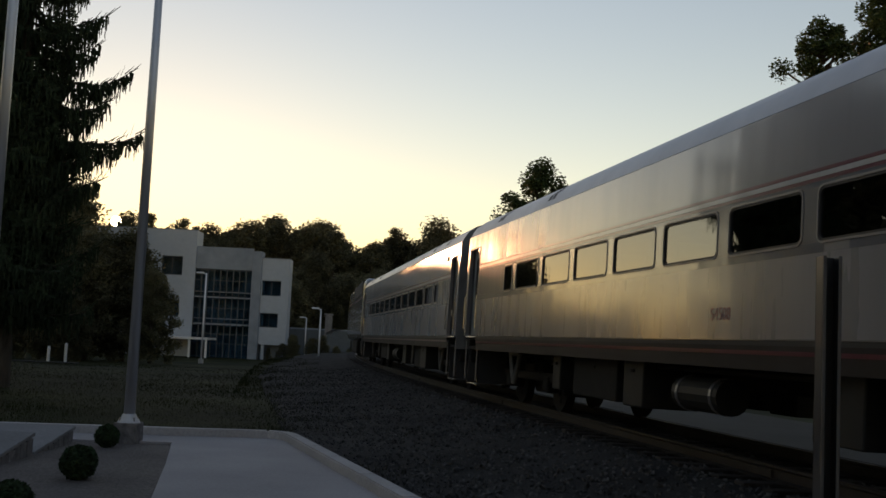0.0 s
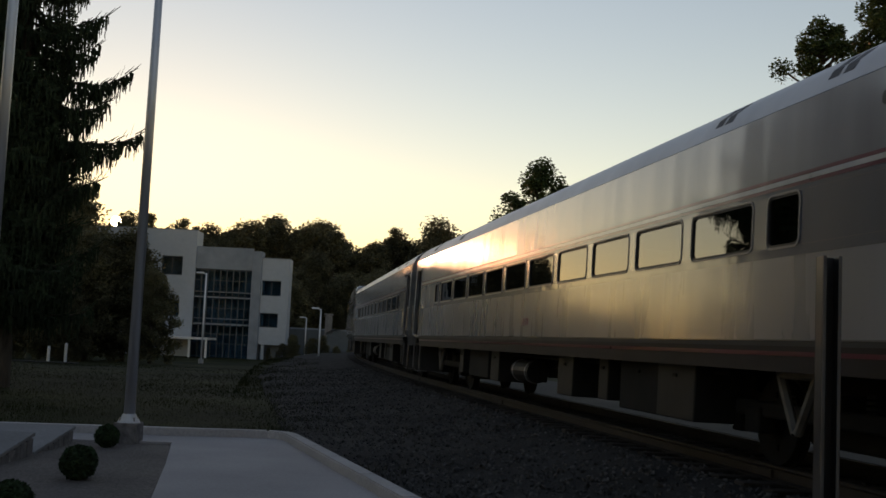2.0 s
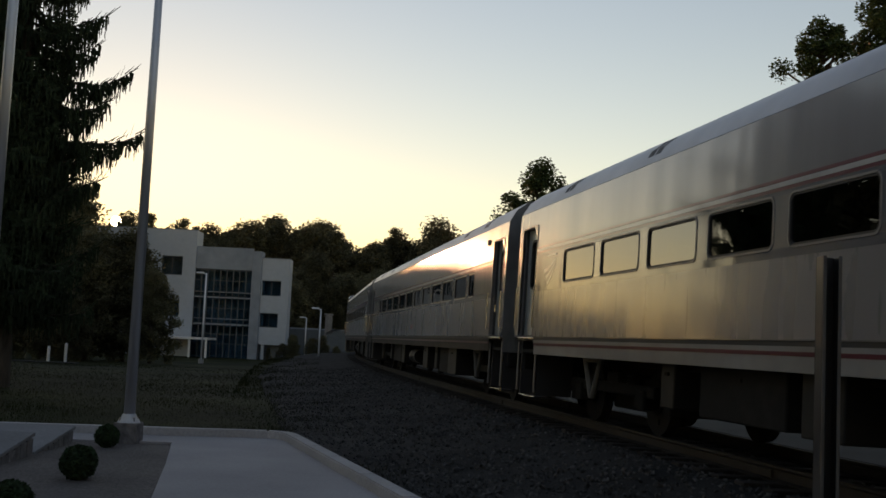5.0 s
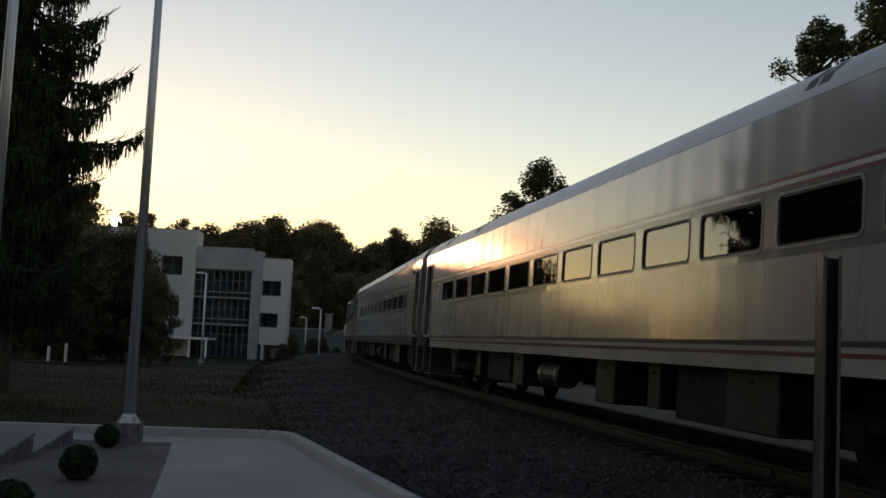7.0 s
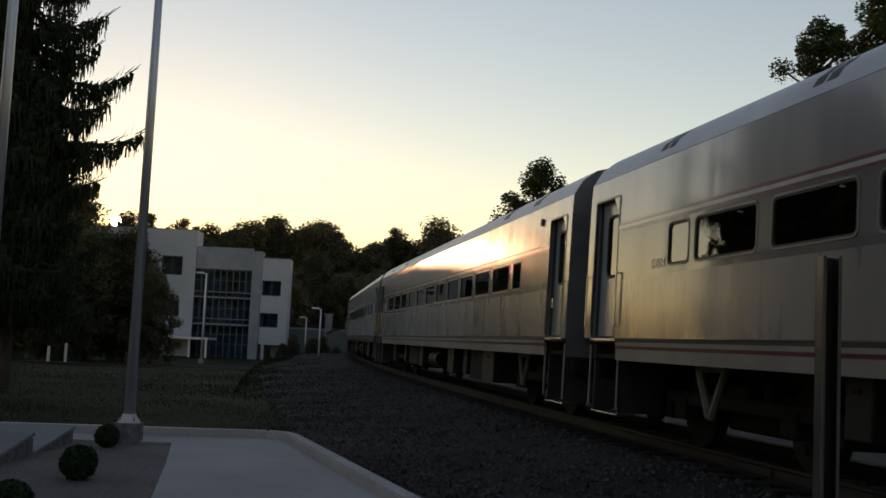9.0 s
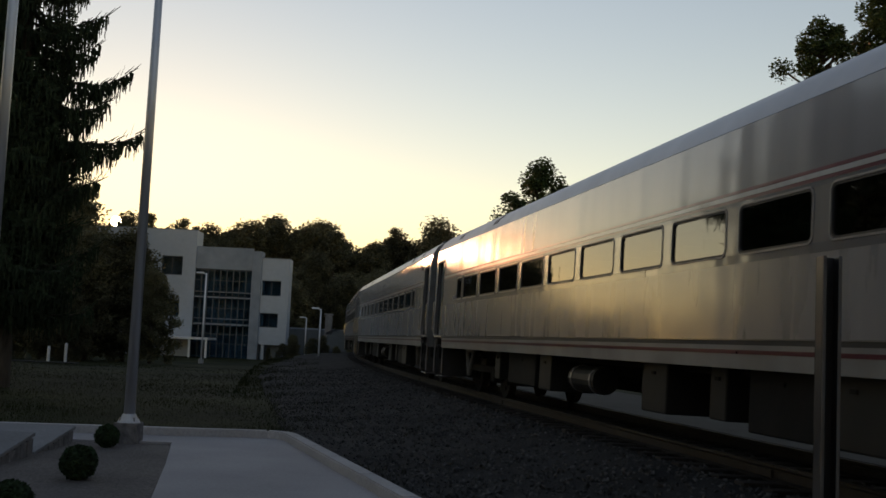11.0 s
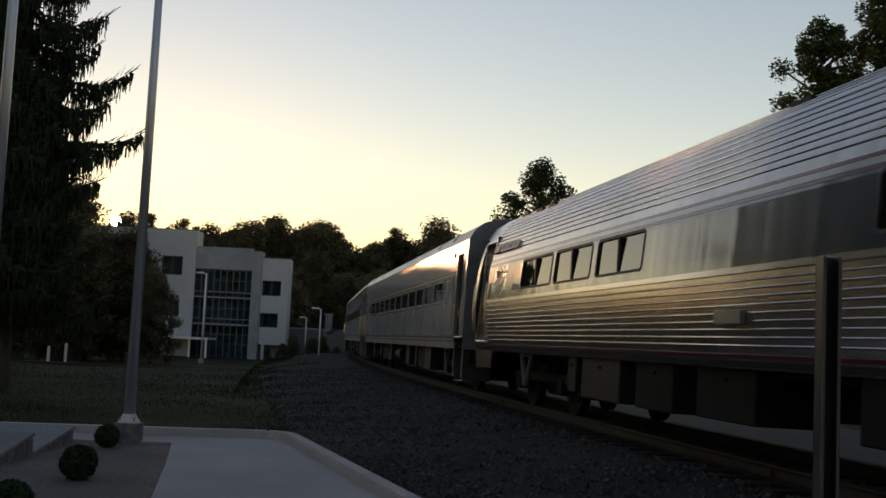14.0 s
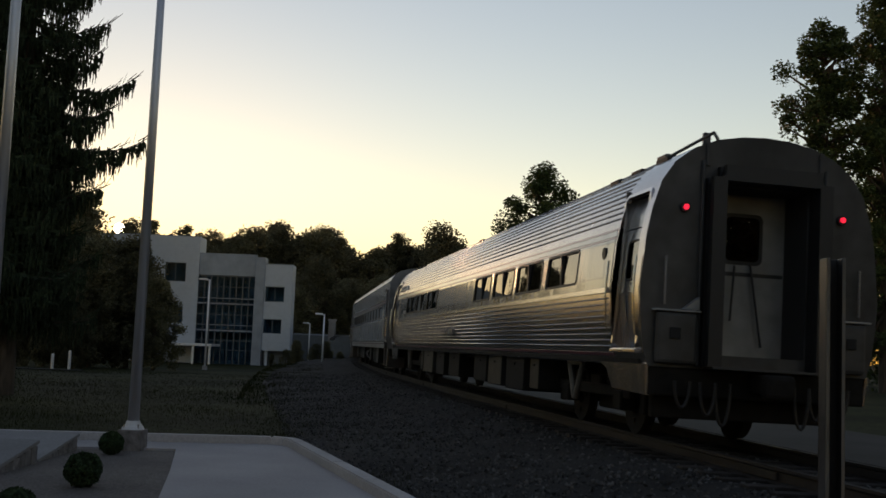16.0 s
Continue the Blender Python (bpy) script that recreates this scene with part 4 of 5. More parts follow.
    for side in (-1, 1):
        tank = part("air_tank", tube(B(), (side * 1.18, 0.3, 0.66), (side * 1.18, 1.5, 0.66), 0.2, n=16), "boxes", car, "round air tank with end straps", smooth=False)
        for u in (0.45, 1.35):
            part("strap", tube(B(), (side * 1.18, u - 0.03, 0.66), (side * 1.18, u + 0.03, 0.66), 0.21, n=16), "frame", tank)
    if number:
        lettering(number, 0.19, "number", car, side_text(-0.21, 1.52, -1.606), "car_number")
    if row is ROW_B:
        logo(car, 10.55, 2.36)
    if row is ROW_C:
        logo(car, -10.15, 2.36)
        lettering("54514", 0.17, "stripe", car, side_text(9.99, 2.15, -1.612), "car_number")
    return car


A_WINDOWS = [(-9.75, -8.06), (-7.68, -5.95), (-5.65, -3.98), (-3.64, -2.05), (2.98, 4.70), (5.0, 6.74), (6.98, 8.78)]


def build_cafe_car():
    car = empty("cafe_car", "fluted stainless steel tubular cafe car at the train's end", "train car", "cars of the train")
    half = 12.53
    doors = [(-12.30, -11.42), (11.42, 12.30)]
    for side in (-1, 1):
        holes = [(a, b, 2.14, 2.61) for a, b in A_WINDOWS] + [(a, b, 1.19, 3.20) for a, b in doors]
        part("body_side", shell(A_PROF, half, holes, side, 0.14), "steel", car)
        for k in range(9):
            w = 1.21 + k * 0.08
            bm = B()
            tube(bm, (side * (prof_x(A_PROF, w) - 0.006), -11.33, w), (side * (prof_x(A_PROF, w) - 0.006), 11.33, w), 0.015, n=8)
            part("flute", bm, "flute", car, smooth=True)
        part("belt_rail", side_panel(A_PROF, side, -11.36, 11.36, 1.925, 1.99, 0.03), "flute", car, "bright belt moulding above the flutes")
        for k in range(11):
            t = 2.93 + [0, .085, .17, .25, .33, .41, .49, .57, .65, .73, .80][k]
            x = prof_x(A_PROF, t)
            bm = tube(B(), (side * (x - 0.008), -11.35, t), (side * (x - 0.008), 11.35, t), 0.019, n=8)
            part("roof_rib", bm, "flute", car, smooth=True)
        part("red_stripe", side_panel(A_PROF, side, -11.36, 11.36, 1.085, 1.125, 0.006), "red", car)
        for w0, w1, mat, nm in ((2.765, 2.80, "red", "red_stripe"), (2.695, 2.76, "stripe", "white_stripe"), (2.655, 2.69, "red", "red_stripe")):
            part(nm, side_panel(A_PROF, side, -11.36, 11.36, w0, w1, 0.006), mat, car)
        part("band_top", side_panel(A_PROF, side, -11.36, 11.36, 2.612, 2.648, 0.006), "band_gloss", car)
        part("band_bottom", side_panel(A_PROF, side, -11.36, 11.36, 1.994, 2.138, 0.006), "band_gloss", car)
        edges = [-11.36] + [e for w in A_WINDOWS for e in w] + [11.36]
        for a, b in zip(edges[::2], edges[1::2]):
            part("band_pier", side_panel(A_PROF, side, a + 0.003, b - 0.003, 2.141, 2.609, 0.006), "band_gloss", car, "slate paint between the windows")
        for a, b in A_WINDOWS:
            f = part("window", ring(A_PROF, side, a, b, 2.14, 2.61, 0.035, 0.014, 0.05), "rubber", car, "dark framed double window")
            mid = (a + b) / 2
            part("divider", box(B(), *sorted((side * 1.54, side * 1.585)), mid - 0.03, mid + 0.03, 2.14, 2.61), "rubber", f)
            part("pane", pane(A_PROF, side, a, mid - 0.03, 2.14, 2.61, 0.015), "pane", f)
            part("pane", pane(A_PROF, side, mid + 0.03, b, 2.14, 2.61, 0.015), "pane", f)
        for a, b in doors:
            build_curved_door(car, side, a, b)
            fore = 1 if a > 0 else -1
            bm = B()
            loop = [(10.75, 1.0), (11.05, 0.92), (11.25, 0.66), (12.50, 0.62), (12.53, 1.0)]
            out = [bm.verts.new((side * (1.50 - 0.10 * (1.0 - w)), fore * u, w)) for u, w in loop]
            inn = [bm.verts.new((side * (1.46 - 0.10 * (1.0 - w)), fore * u, w)) for u, w in loop]
            bm.faces.new(out)
            bm.faces.new(inn[::-1])
            for i in range(5):
                bm.faces.new((out[i], inn[i], inn[(i + 1) % 5], out[(i + 1) % 5]))
            bmesh.ops.recalc_face_normals(bm, faces=bm.faces)
            part("end_skirt", bm, "steel", car, "steel apron under the end door")
            part("door_frame", ring(A_PROF, side, a, b, 1.19, 3.20, 0.045, 0.02, 0.06), "flute", car, "bright rounded door surround")
        for u in (-10.98, 10.6):
            part("marker_lamp", tube(B(), (side * 1.52, u, 2.48), (side * 1.575, u, 2.48), 0.085, n=14), "rubber", car)
    part("interior_floor", box(B(), -1.45, 1.45, -11.6, 12.3, 1.12, 1.18), "dark", car)
    car_end(car, A_PROF, half, 1, "endgrey")
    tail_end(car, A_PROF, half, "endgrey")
    for fore in (-1, 1):
        build_truck(car, fore * 9.07)
    # the same unseen partitions, added to stop light passing through the car
    part("bulkhead", box(B(), -1.42, 1.42, 12.36, 12.39, 1.19, 3.3), "dark", car)
    for fore in (-1, 1):
        part("bulkhead", box(B(), -1.42, 1.42, *sorted((fore * 11.36, fore * 11.39)), 1.19, 3.3), "dark", car)
    # rounded end skirt, tail lamps, grab irons
    for sx in (-1, 1):
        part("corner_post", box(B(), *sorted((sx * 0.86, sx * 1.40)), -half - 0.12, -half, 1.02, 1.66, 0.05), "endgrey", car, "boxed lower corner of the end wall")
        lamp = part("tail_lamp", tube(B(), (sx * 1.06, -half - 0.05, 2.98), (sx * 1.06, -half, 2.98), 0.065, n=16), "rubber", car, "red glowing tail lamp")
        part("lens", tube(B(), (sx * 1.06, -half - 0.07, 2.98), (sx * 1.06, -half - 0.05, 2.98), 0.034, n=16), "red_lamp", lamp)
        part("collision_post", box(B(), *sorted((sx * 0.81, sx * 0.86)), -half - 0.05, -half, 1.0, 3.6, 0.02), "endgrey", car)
        bm = B()
        tube(bm, (sx * 1.3, -half - 0.07, 1.75), (sx * 1.3, -half - 0.07, 2.35), 0.014)
        part("grab_iron", bm, "frame", car)
    # roof hatches and antenna stubs
    for u, x in ((-12.1, 0.55), (-11.7, 0.95), (-10.9, 1.02), (-10.1, 1.06), (0.0, 1.0), (8.6, 1.05), (9.4, 1.05), (10.6, 1.0)):
        z = next(w for w in np.arange(3.87, 3.0, -0.005) if prof_x(A_PROF, w) >= x)
        for sx in (-1, 1):
            part("roof_hatch", box(B(), *sorted((sx * (x - 0.12), sx * (x + 0.04))), u, u + 0.42, z - 0.05, z + 0.04, 0.012), "boxes", car, "dark roof hatch cover")
    part("roof_stub", box(B(), -0.62, -0.52, -12.02, -11.95, 3.86, 4.08, 0.015), "endgrey", car, "short square roof stub")
    bm = tube(B(), (-0.80, -11.35, 3.86), (-0.66, -12.42, 3.99), 0.022, n=8)
    tube(bm, (-0.66, -12.42, 3.99), (-0.62, -12.50, 3.86), 0.022, n=8)
    part("roof_rail", bm, "endgrey", car, "grey bent roof rail")
    part("antenna_base", box(B(), -0.86, -0.70, -11.30, -10.95, 3.80, 3.90, 0.02), "endgrey", car)
    # writing
    lean = Matrix.Translation((-prof_x(A_PROF, 2.99) - 0.022, 0, 2.99)) @ pose(0, 0, 0, 0, 15, 0)
    p = part("sign_plate", box(B(), -0.02, 0.02, 9.42, 10.75, -0.072, 0.072, 0.004), "sign", car, "pale sign plate over the windows")
    p.matrix_basis = lean
    lettering("FOOD SERVICE CAR", 0.135, "letter", p, side_text(10.085, 0.0, -0.0215))
    w = part("destination_window", box(B(), -0.022, 0.02, 10.84, 11.22, -0.072, 0.072, 0.004), "frame", car, "small rounded destination window")
    w.matrix_basis = lean
    part("pane", box(B(), -0.026, -0.02, 10.89, 11.17, -0.045, 0.045, 0.003), "pane_dark", w)
    lettering("48196", 0.17, "stripe", car, side_text(9.13, 2.16, -1.602), "car_number")
    logo(car, 10.42, 2.30)
    underfloor(car, [(-2.9, -1.6, 0.42, 1.40, "under"), (-4.4, -3.2, 0.40, 1.42, "boxes"), (-6.2, -4.8, 0.38, 1.42, "under"), (-7.1, -6.5, 0.45, 1.38, "boxes"),
                     (0.2, 1.6, 0.42, 1.40, "under"), (2.2, 3.4, 0.40, 1.42, "under"), (4.0, 5.6, 0.40, 1.42, "boxes"), (6.0, 6.4, 0.45, 1.38, "boxes")])
    part("builder_plate", box(B(), -1.63, -1.57, 0.15, 0.75, 1.42, 1.56, 0.006), "frame", car)
    return car


def build_locomotive():
    car = empty("locomotive", "boxy grey diesel locomotive leading the train", "locomotive")
    bm = B()
    box(bm, -1.55, 1.55, -9.9, 8.6, 1.05, 3.98, 0.28)
    part("body", bm, "pier", car)
    bm = box(B(), -1.5, 1.5, 8.4, 10.2, 1.0, 3.3, 0.35)
    part("nose", bm, "pier", car)
    for side in (-1, 1):
        part("band", box(B(), *sorted((side * 1.545, side * 1.558)), -9.5, 8.3, 2.2, 3.0), "band", car)
        part("red_stripe", box(B(), *sorted((side * 1.545, side * 1.56)), -9.5, 8.3, 3.05, 3.12), "red", car)
        for k in range(6):
            part("grille", box(B(), *sorted((side * 1.545, side * 1.565)), -8.5 + k * 1.5, -7.3 + k * 1.5, 3.3, 3.9, 0.01), "dark", car)
        part("cab_window", box(B(), *sorted((side * 1.545, side * 1.562)), 6.8, 7.8, 2.9, 3.6, 0.01), "pane", car)
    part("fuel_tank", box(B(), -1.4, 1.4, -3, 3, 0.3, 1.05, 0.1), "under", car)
    part("exhaust", box(B(), -0.4, 0.4, -1.5, -0.5, 3.9, 4.1, 0.03), "under", car)
    part("rear_door", box(B(), -0.4, 0.4, -9.96, -9.89, 1.3, 3.3, 0.02), "dark", car)
    for fore in (-1, 1):
        build_truck(car, fore * 6.7)
    return car


def car_pose(s, base=18.14):
    a, b = track(s - base / 2), track(s + base / 2)
    c, d = (a + b) / 2, b - a
    return pose(c.x, c.y, 0, 0, TRACK["CANT"], -math.degrees(math.atan2(d.x, d.y)))


CAR_PITCH = 25.95
CARS = [(build_coach(True, "54508", "silver coach with a grimy brown skirt and red stripes", ROW_A), 0.0),
        (build_coach(True, "", "silver coach with a grimy brown skirt, behind the locomotive", ROW_A), CAR_PITCH),
        (build_coach(False, "", "silver coach with a pale skirt and red stripes", ROW_B), -CAR_PITCH),
        (build_coach(False, "", "silver coach with a pale skirt, coupled to the cafe car", ROW_C), -2 * CAR_PITCH),
        (build_cafe_car(), -3 * CAR_PITCH),
        (build_locomotive(), CAR_PITCH + 23.6)]


def travelled(t):
    return -0.524 + 3.611 * t + 0.13267 * t * t + 0.000161 * t ** 3


# ---------------------------------------------------------------- far building
def build_office():
    b = empty("office_building", "three-storey office block of pale blue-grey panels with a glass bay", "office building")
    Y = 112.0
    gz = -1.6

    def wall_block(x0, x1, z0, z1, depth, holes, nm):
        """Front wall with real openings and a plain box behind."""
        xs = sorted({x0, x1, *[v for h in holes for v in h[:2]]})
        zs = sorted({z0, z1, *[v for h in holes for v in h[2:]]})
        bm = B()
        for i in range(len(xs) - 1):
            for j in range(len(zs) - 1):
                cx, cz = (xs[i] + xs[i + 1]) / 2, (zs[j] + zs[j + 1]) / 2
                if not any(h[0] < cx < h[1] and h[2] < cz < h[3] for h in holes):
                    box(bm, xs[i], xs[i + 1], Y, Y + 0.3, zs[j], zs[j + 1])
        box(bm, x0, x0 + 0.3, Y + 0.3, Y + depth, z0, z1)
        box(bm, x1 - 0.3, x1, Y + 0.3, Y + depth, z0, z1)
        box(bm, x0, x1, Y + depth, Y + depth + 0.3, z0, z1)
        w = part("wall", bm, "facade", b)
        part("roof", box(B(), x0 + 0.3, x1 - 0.3, Y + 0.3, Y + depth, z1 - 0.6, z1 - 0.4), "facade2", b)
        part("coping", box(B(), x0 - 0.06, x1 + 0.06, Y - 0.06, Y + 0.36, z1, z1 + 0.08), "facade2", b)
        part("office_floor", box(B(), x0 + 0.3, x1 - 0.3, Y + 1.5, Y + 1.6, z0, z1 - 0.7), "inside", b)
        for h in holes:
            f = B()
            for q in ((h[0], h[0] + 0.07, h[2], h[3]), (h[1] - 0.07, h[1], h[2], h[3]), (h[0], h[1], h[2], h[2] + 0.07), (h[0], h[1], h[3] - 0.07, h[3]),
                      ((h[0] + h[1]) / 2 - 0.03, (h[0] + h[1]) / 2 + 0.03, h[2], h[3])):
                box(f, q[0], q[1], Y + 0.08, Y + 0.16, q[2], q[3])
            win = part("window", f, "mullion", b, "wide dark office window")
            part("pane", box(B(), h[0], h[1], Y + 0.11, Y + 0.125, h[2], h[3]), "curtain", win)
        return w

    wall_block(-40.0, -25.85, gz, 11.66, 2.6, [(-29.4, -27.2, 6.9, 8.9), (-29.0, -27.3, 2.6, 4.3), (-35, -32, 6.9, 8.9)], "left")
    wall_block(-18.85, -15.95, 0.05, 9.05, 1.8, [(-18.75, -16.75, 5.15, 6.75), (-18.8, -16.9, 1.85, 3.35)], "right")
    # slim pier between
    part("pier", box(B(), -19.85, -18.86, Y - 0.25, Y + 1.5, gz, 9.75, 0.02), "facade2", b)
    # recessed ground floor under the overhang
    part("ground_floor_wall", box(B(), -18.85, -16.4, Y + 1.2, Y + 1.5, gz, 0.05), "mullion", b)
    for x in (-18.4, -16.3):
        part("column", box(B(), x - 0.15, x + 0.15, Y + 0.3, Y + 0.6, gz, 0.05), "facade", b)
    # glass bay
    x0, x1, n = -25.85, -19.86, 9
    part("spandrel", box(B(), x0, x1, Y + 0.25, Y + 0.6, 7.75, 10.05), "facade2", b, "grey parapet panel over the glazing")
    part("bay_roof", box(B(), x0, x1, Y + 0.6, Y + 2.5, 9.6, 9.8), "facade2", b)
    part("bay_back", box(B(), x0, x1, Y + 2.3, Y + 2.5, gz, 9.6), "inside", b)
    for z in (gz, 1.75, 5.0):
        part("floor_slab", box(B(), x0, x1, Y + 0.5, Y + 2.3, z, z + 0.35), "inside", b)
    for i in range(n + 1):
        x = x0 + (x1 - x0) * i / n
        part("mullion", box(B(), x - 0.04, x + 0.04, Y + 0.2, Y + 0.42, gz, 7.75), "mullion", b)
    for i, z in enumerate((gz, -0.1, 0.9, 1.9, 2.5, 3.6, 4.7, 5.3, 6.5, 7.6)):
        part("transom", box(B(), x0, x1, Y + 0.23, Y + 0.40, z, z + (0.14 if i in (3, 6) else 0.07)), "mullion" if i not in (3, 6, 4, 7) else "facade2", b)
    zs = (gz, 1.9, 5.3, 7.75)
    for i in range(n):
        for z0, z1 in zip(zs, zs[1:]):
            xa = x0 + (x1 - x0) * i / n
            part("pane", box(B(), xa + 0.04, xa + (x1 - x0) / n - 0.04, Y + 0.30, Y + 0.315, z0 + 0.02, z1 - 0.02), "curtain", b)
    # entrance canopy
    part("canopy", box(B(), -29.6, -23.2, Y - 4, Y + 0.1, 0.28, 0.52, 0.03), "lamp_white", b, "white entrance canopy slab")
    for x in (-23.4, -25.1):
        part("canopy_post", box(B(), x - 0.1, x + 0.1, Y - 3.9, Y - 3.7, gz, 0.28), "lamp_white", b)


build_office()


def build_street_lamp(x, y, base, top, arm):
    l = empty("street_lamp", "slim white parking lot lamp with a flat head", "street lamp", "parking lot lamps")
    part("post", tube(B(), (x, y, base), (x, y, top), 0.085, 0.06, 12), "lamp_white", l, smooth=True)
    part("base", tube(B(), (x, y, base), (x, y, base + 0.5), 0.2, n=12), "concrete2", l)
    part("arm", tube(B(), (x, y, top - 0.06), (x - arm, y, top), 0.05, n=8), "lamp_white", l)
    part("head", box(B(), x - arm - 0.45, x - arm + 0.15, y - 0.16, y + 0.16, top - 0.04, top + 0.10, 0.03), "lamp_white", l)


build_street_lamp(-18.7, 85, -1.55, 5.75, 0.35)
build_street_lamp(-10.0, 90, -1.6, 3.48, 0.3)
build_street_lamp(-14.9, 120, -1.6, 3.2, 0.3)


def build_bollard(x, y, z, h):
    bo = empty("bollard", "short white painted bollard on the grass edge", "bollard", "white bollards")
    part("post", tube(B(), (x, y, z), (x, y, z + h), 0.085, n=12), "lamp_white", bo)
    part("cap", tube(B(), (x, y, z + h), (x, y, z + h + 0.06), 0.085, 0.03, 12), "lamp_white", bo)


build_bollard(-21.7, 60, -0.97, 0.85)
build_bollard(-20.75, 60, -0.97, 1.05)
far_path = slab("footpath", [(-60, 56.4), (-19.5, 57.6), (-19.5, 58.6), (-60, 57.6)], -1.2, -0.86, "road")
tagged(far_path, "distant grey path across the lawn", "footpath", kind="structure")



def build_far_yard():
    """What shows between the office and the train: a concrete pier, a low wall and a shed with an arched roof."""
    p = empty("concrete_pier", "weathered pale concrete pier among bushes", "pier")
    part("shaft", box(B(), -12.5, -11.8, 117, 118, -1.7, 3.5, 0.06), "block", p)
    part("cap", box(B(), -12.6, -11.7, 116.9, 118.1, 3.5, 3.7, 0.04), "block", p)
    w = empty("low_wall", "long grey concrete wall behind bushes", "wall")
    part("panel", box(B(), -19.5, -8.0, 122, 122.3, -1.7, 1.9, 0.03), "mullion", w)
    part("coping", box(B(), -19.6, -7.9, 121.9, 122.4, 1.9, 2.05, 0.02), "facade2", w)
    s = empty("shed", "small shed with a pale arched roof", "shed")
    part("wall", box(B(), -11.7, -8.9, 112, 116, -1.7, 1.4), "mullion", s)
    bm = B()
    prev = None
    for k in range(11):
        a = math.pi * k / 10
        row = [bm.verts.new((-10.3 - 1.5 * math.cos(a), y, 1.4 + 0.6 * math.sin(a))) for y in (111.8, 116.2)]
        if prev:
            bm.faces.new((prev[0], prev[1], row[1], row[0]))
        prev = row
    part("roof", bm, "facade", s, "pale arched metal roof", smooth=True)


build_far_yard()

# ---------------------------------------------------------------- trees
def leaves(points, size, flat=0.5):
    verts, faces = [], []
    for p in points:
        a = Vector((random.uniform(-1, 1), random.uniform(-1, 1), random.uniform(-flat, flat))).normalized()
        b = a.cross(Vector((random.uniform(-1, 1), random.uniform(-1, 1), random.uniform(-1, 1)))).normalized()
        s = size * random.uniform(0.6, 1.3)
        k = len(verts)
        verts += [p - a * s, p + b * s * 0.5, p + a * s, p - b * s * 0.5]
        faces.append((k, k + 1, k + 2, k + 3))
    return verts, faces


def clump_points(c, r, n):
    out = []
    for _ in range(n):
        d = Vector((random.gauss(0, 1), random.gauss(0, 1), random.gauss(0, 0.8)))
        d = d.normalized() * (random.random() ** 0.45)
        out.append(c + d * r)
    return out


def build_tree(name, label, height, spread, clumps, leaf_size, per, mat, crown_from=0.35, clump_r=0.22, cat="tree", group=""):
    """Tapered trunk, forking limbs and a crown of many leaf clumps with gaps."""
    t = empty(name, label, cat, group)
    bm = B()
    tube(bm, (0, 0, -0.4), (0, 0, height * 0.45), height * 0.022, height * 0.014, 9)
    tube(bm, (0, 0, height * 0.45), (random.uniform(-0.3, 0.3), 0.2, height * 0.85), height * 0.014, height * 0.004, 7)
    pts = []
    for i in range(clumps):
        f = (i + 0.5) / clumps
        z = height * (crown_from + (0.97 - crown_from) * f ** 0.9)
        prof = math.sin(math.pi * min(1, 0.22 + 0.75 * f)) ** 0.7
        a = i * 2.39996 + random.uniform(-0.5, 0.5)
        r = spread * prof * random.uniform(0.25, 1.0)
        c = Vector((math.cos(a) * r, math.sin(a) * r, z + random.uniform(-0.03, 0.03) * height))
        z0 = z - r * random.uniform(0.35, 0.7)
        tube(bm, (0, 0, max(height * 0.2, z0)), c, height * 0.006, height * 0.0015, 5)
        rr = spread * clump_r * random.uniform(0.7, 1.35)
        pts += clump_points(c, rr, int(per * random.uniform(0.7, 1.3)))
    part("trunk", bm, "bark", t)
    v, f = leaves(pts, leaf_size)
    raw("crown", v, f, mat, t)
    return t


def place(ob, x, y, z, turn, scale=1.0):
    ob.matrix_basis = pose(x, y, z, 0, 0, turn)
    ob.scale = (scale, scale, scale)


random.seed(11)
tree_a = build_tree("tree", "rounded broadleaf tree rising beyond the train", 14.6, 3.1, 52, 0.13, 300, "leaf", 0.45, 0.25, group="trees beyond the rails")
place(tree_a, 6.7, 75, -0.6, 0)
tree_b = build_tree("tree", "broadleaf tree with an airy uneven crown beyond the train", 22.0, 2.9, 84, 0.12, 280, "leaf", 0.52, 0.23, group="trees beyond the rails")
place(tree_b, 22.0, 62, -0.6, 20)
tree_c = build_tree("tree", "taller broadleaf tree with loose outer branches beyond the train", 24.6, 3.3, 170, 0.13, 260, "leaf", 0.08, 0.24, group="trees beyond the rails")
place(tree_c, 25.9, 62.5, -0.6, 75)
tree_d = build_tree("tree", "dense dark broadleaf tree leafy down to the ground", 17.0, 4.6, 150, 0.14, 260, "leaf", 0.04, 0.24, group="trees beyond the rails")
place(tree_d, 29.5, 66, -0.6, 140)
random.seed(23)
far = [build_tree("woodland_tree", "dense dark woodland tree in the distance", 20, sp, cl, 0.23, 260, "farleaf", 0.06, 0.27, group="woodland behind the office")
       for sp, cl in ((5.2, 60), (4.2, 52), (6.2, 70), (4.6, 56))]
slots = []
for i in range(64):
    slots.append((-74 + i * 2.35 + random.uniform(-1.4, 1.4), 188 + random.uniform(-8, 12), 0))
    slots[-1] = (*slots[-1][:2], random.uniform(0.94, 1.04) * (1.0 if -52.5 < slots[-1][0] < -41 else 0.90 if slots[-1][0] <= -52.5 else 1.07 if slots[-1][0] < -22 else 0.97 if slots[-1][0] < -10 else 1.06 if slots[-1][0] < 5 else 0.85))
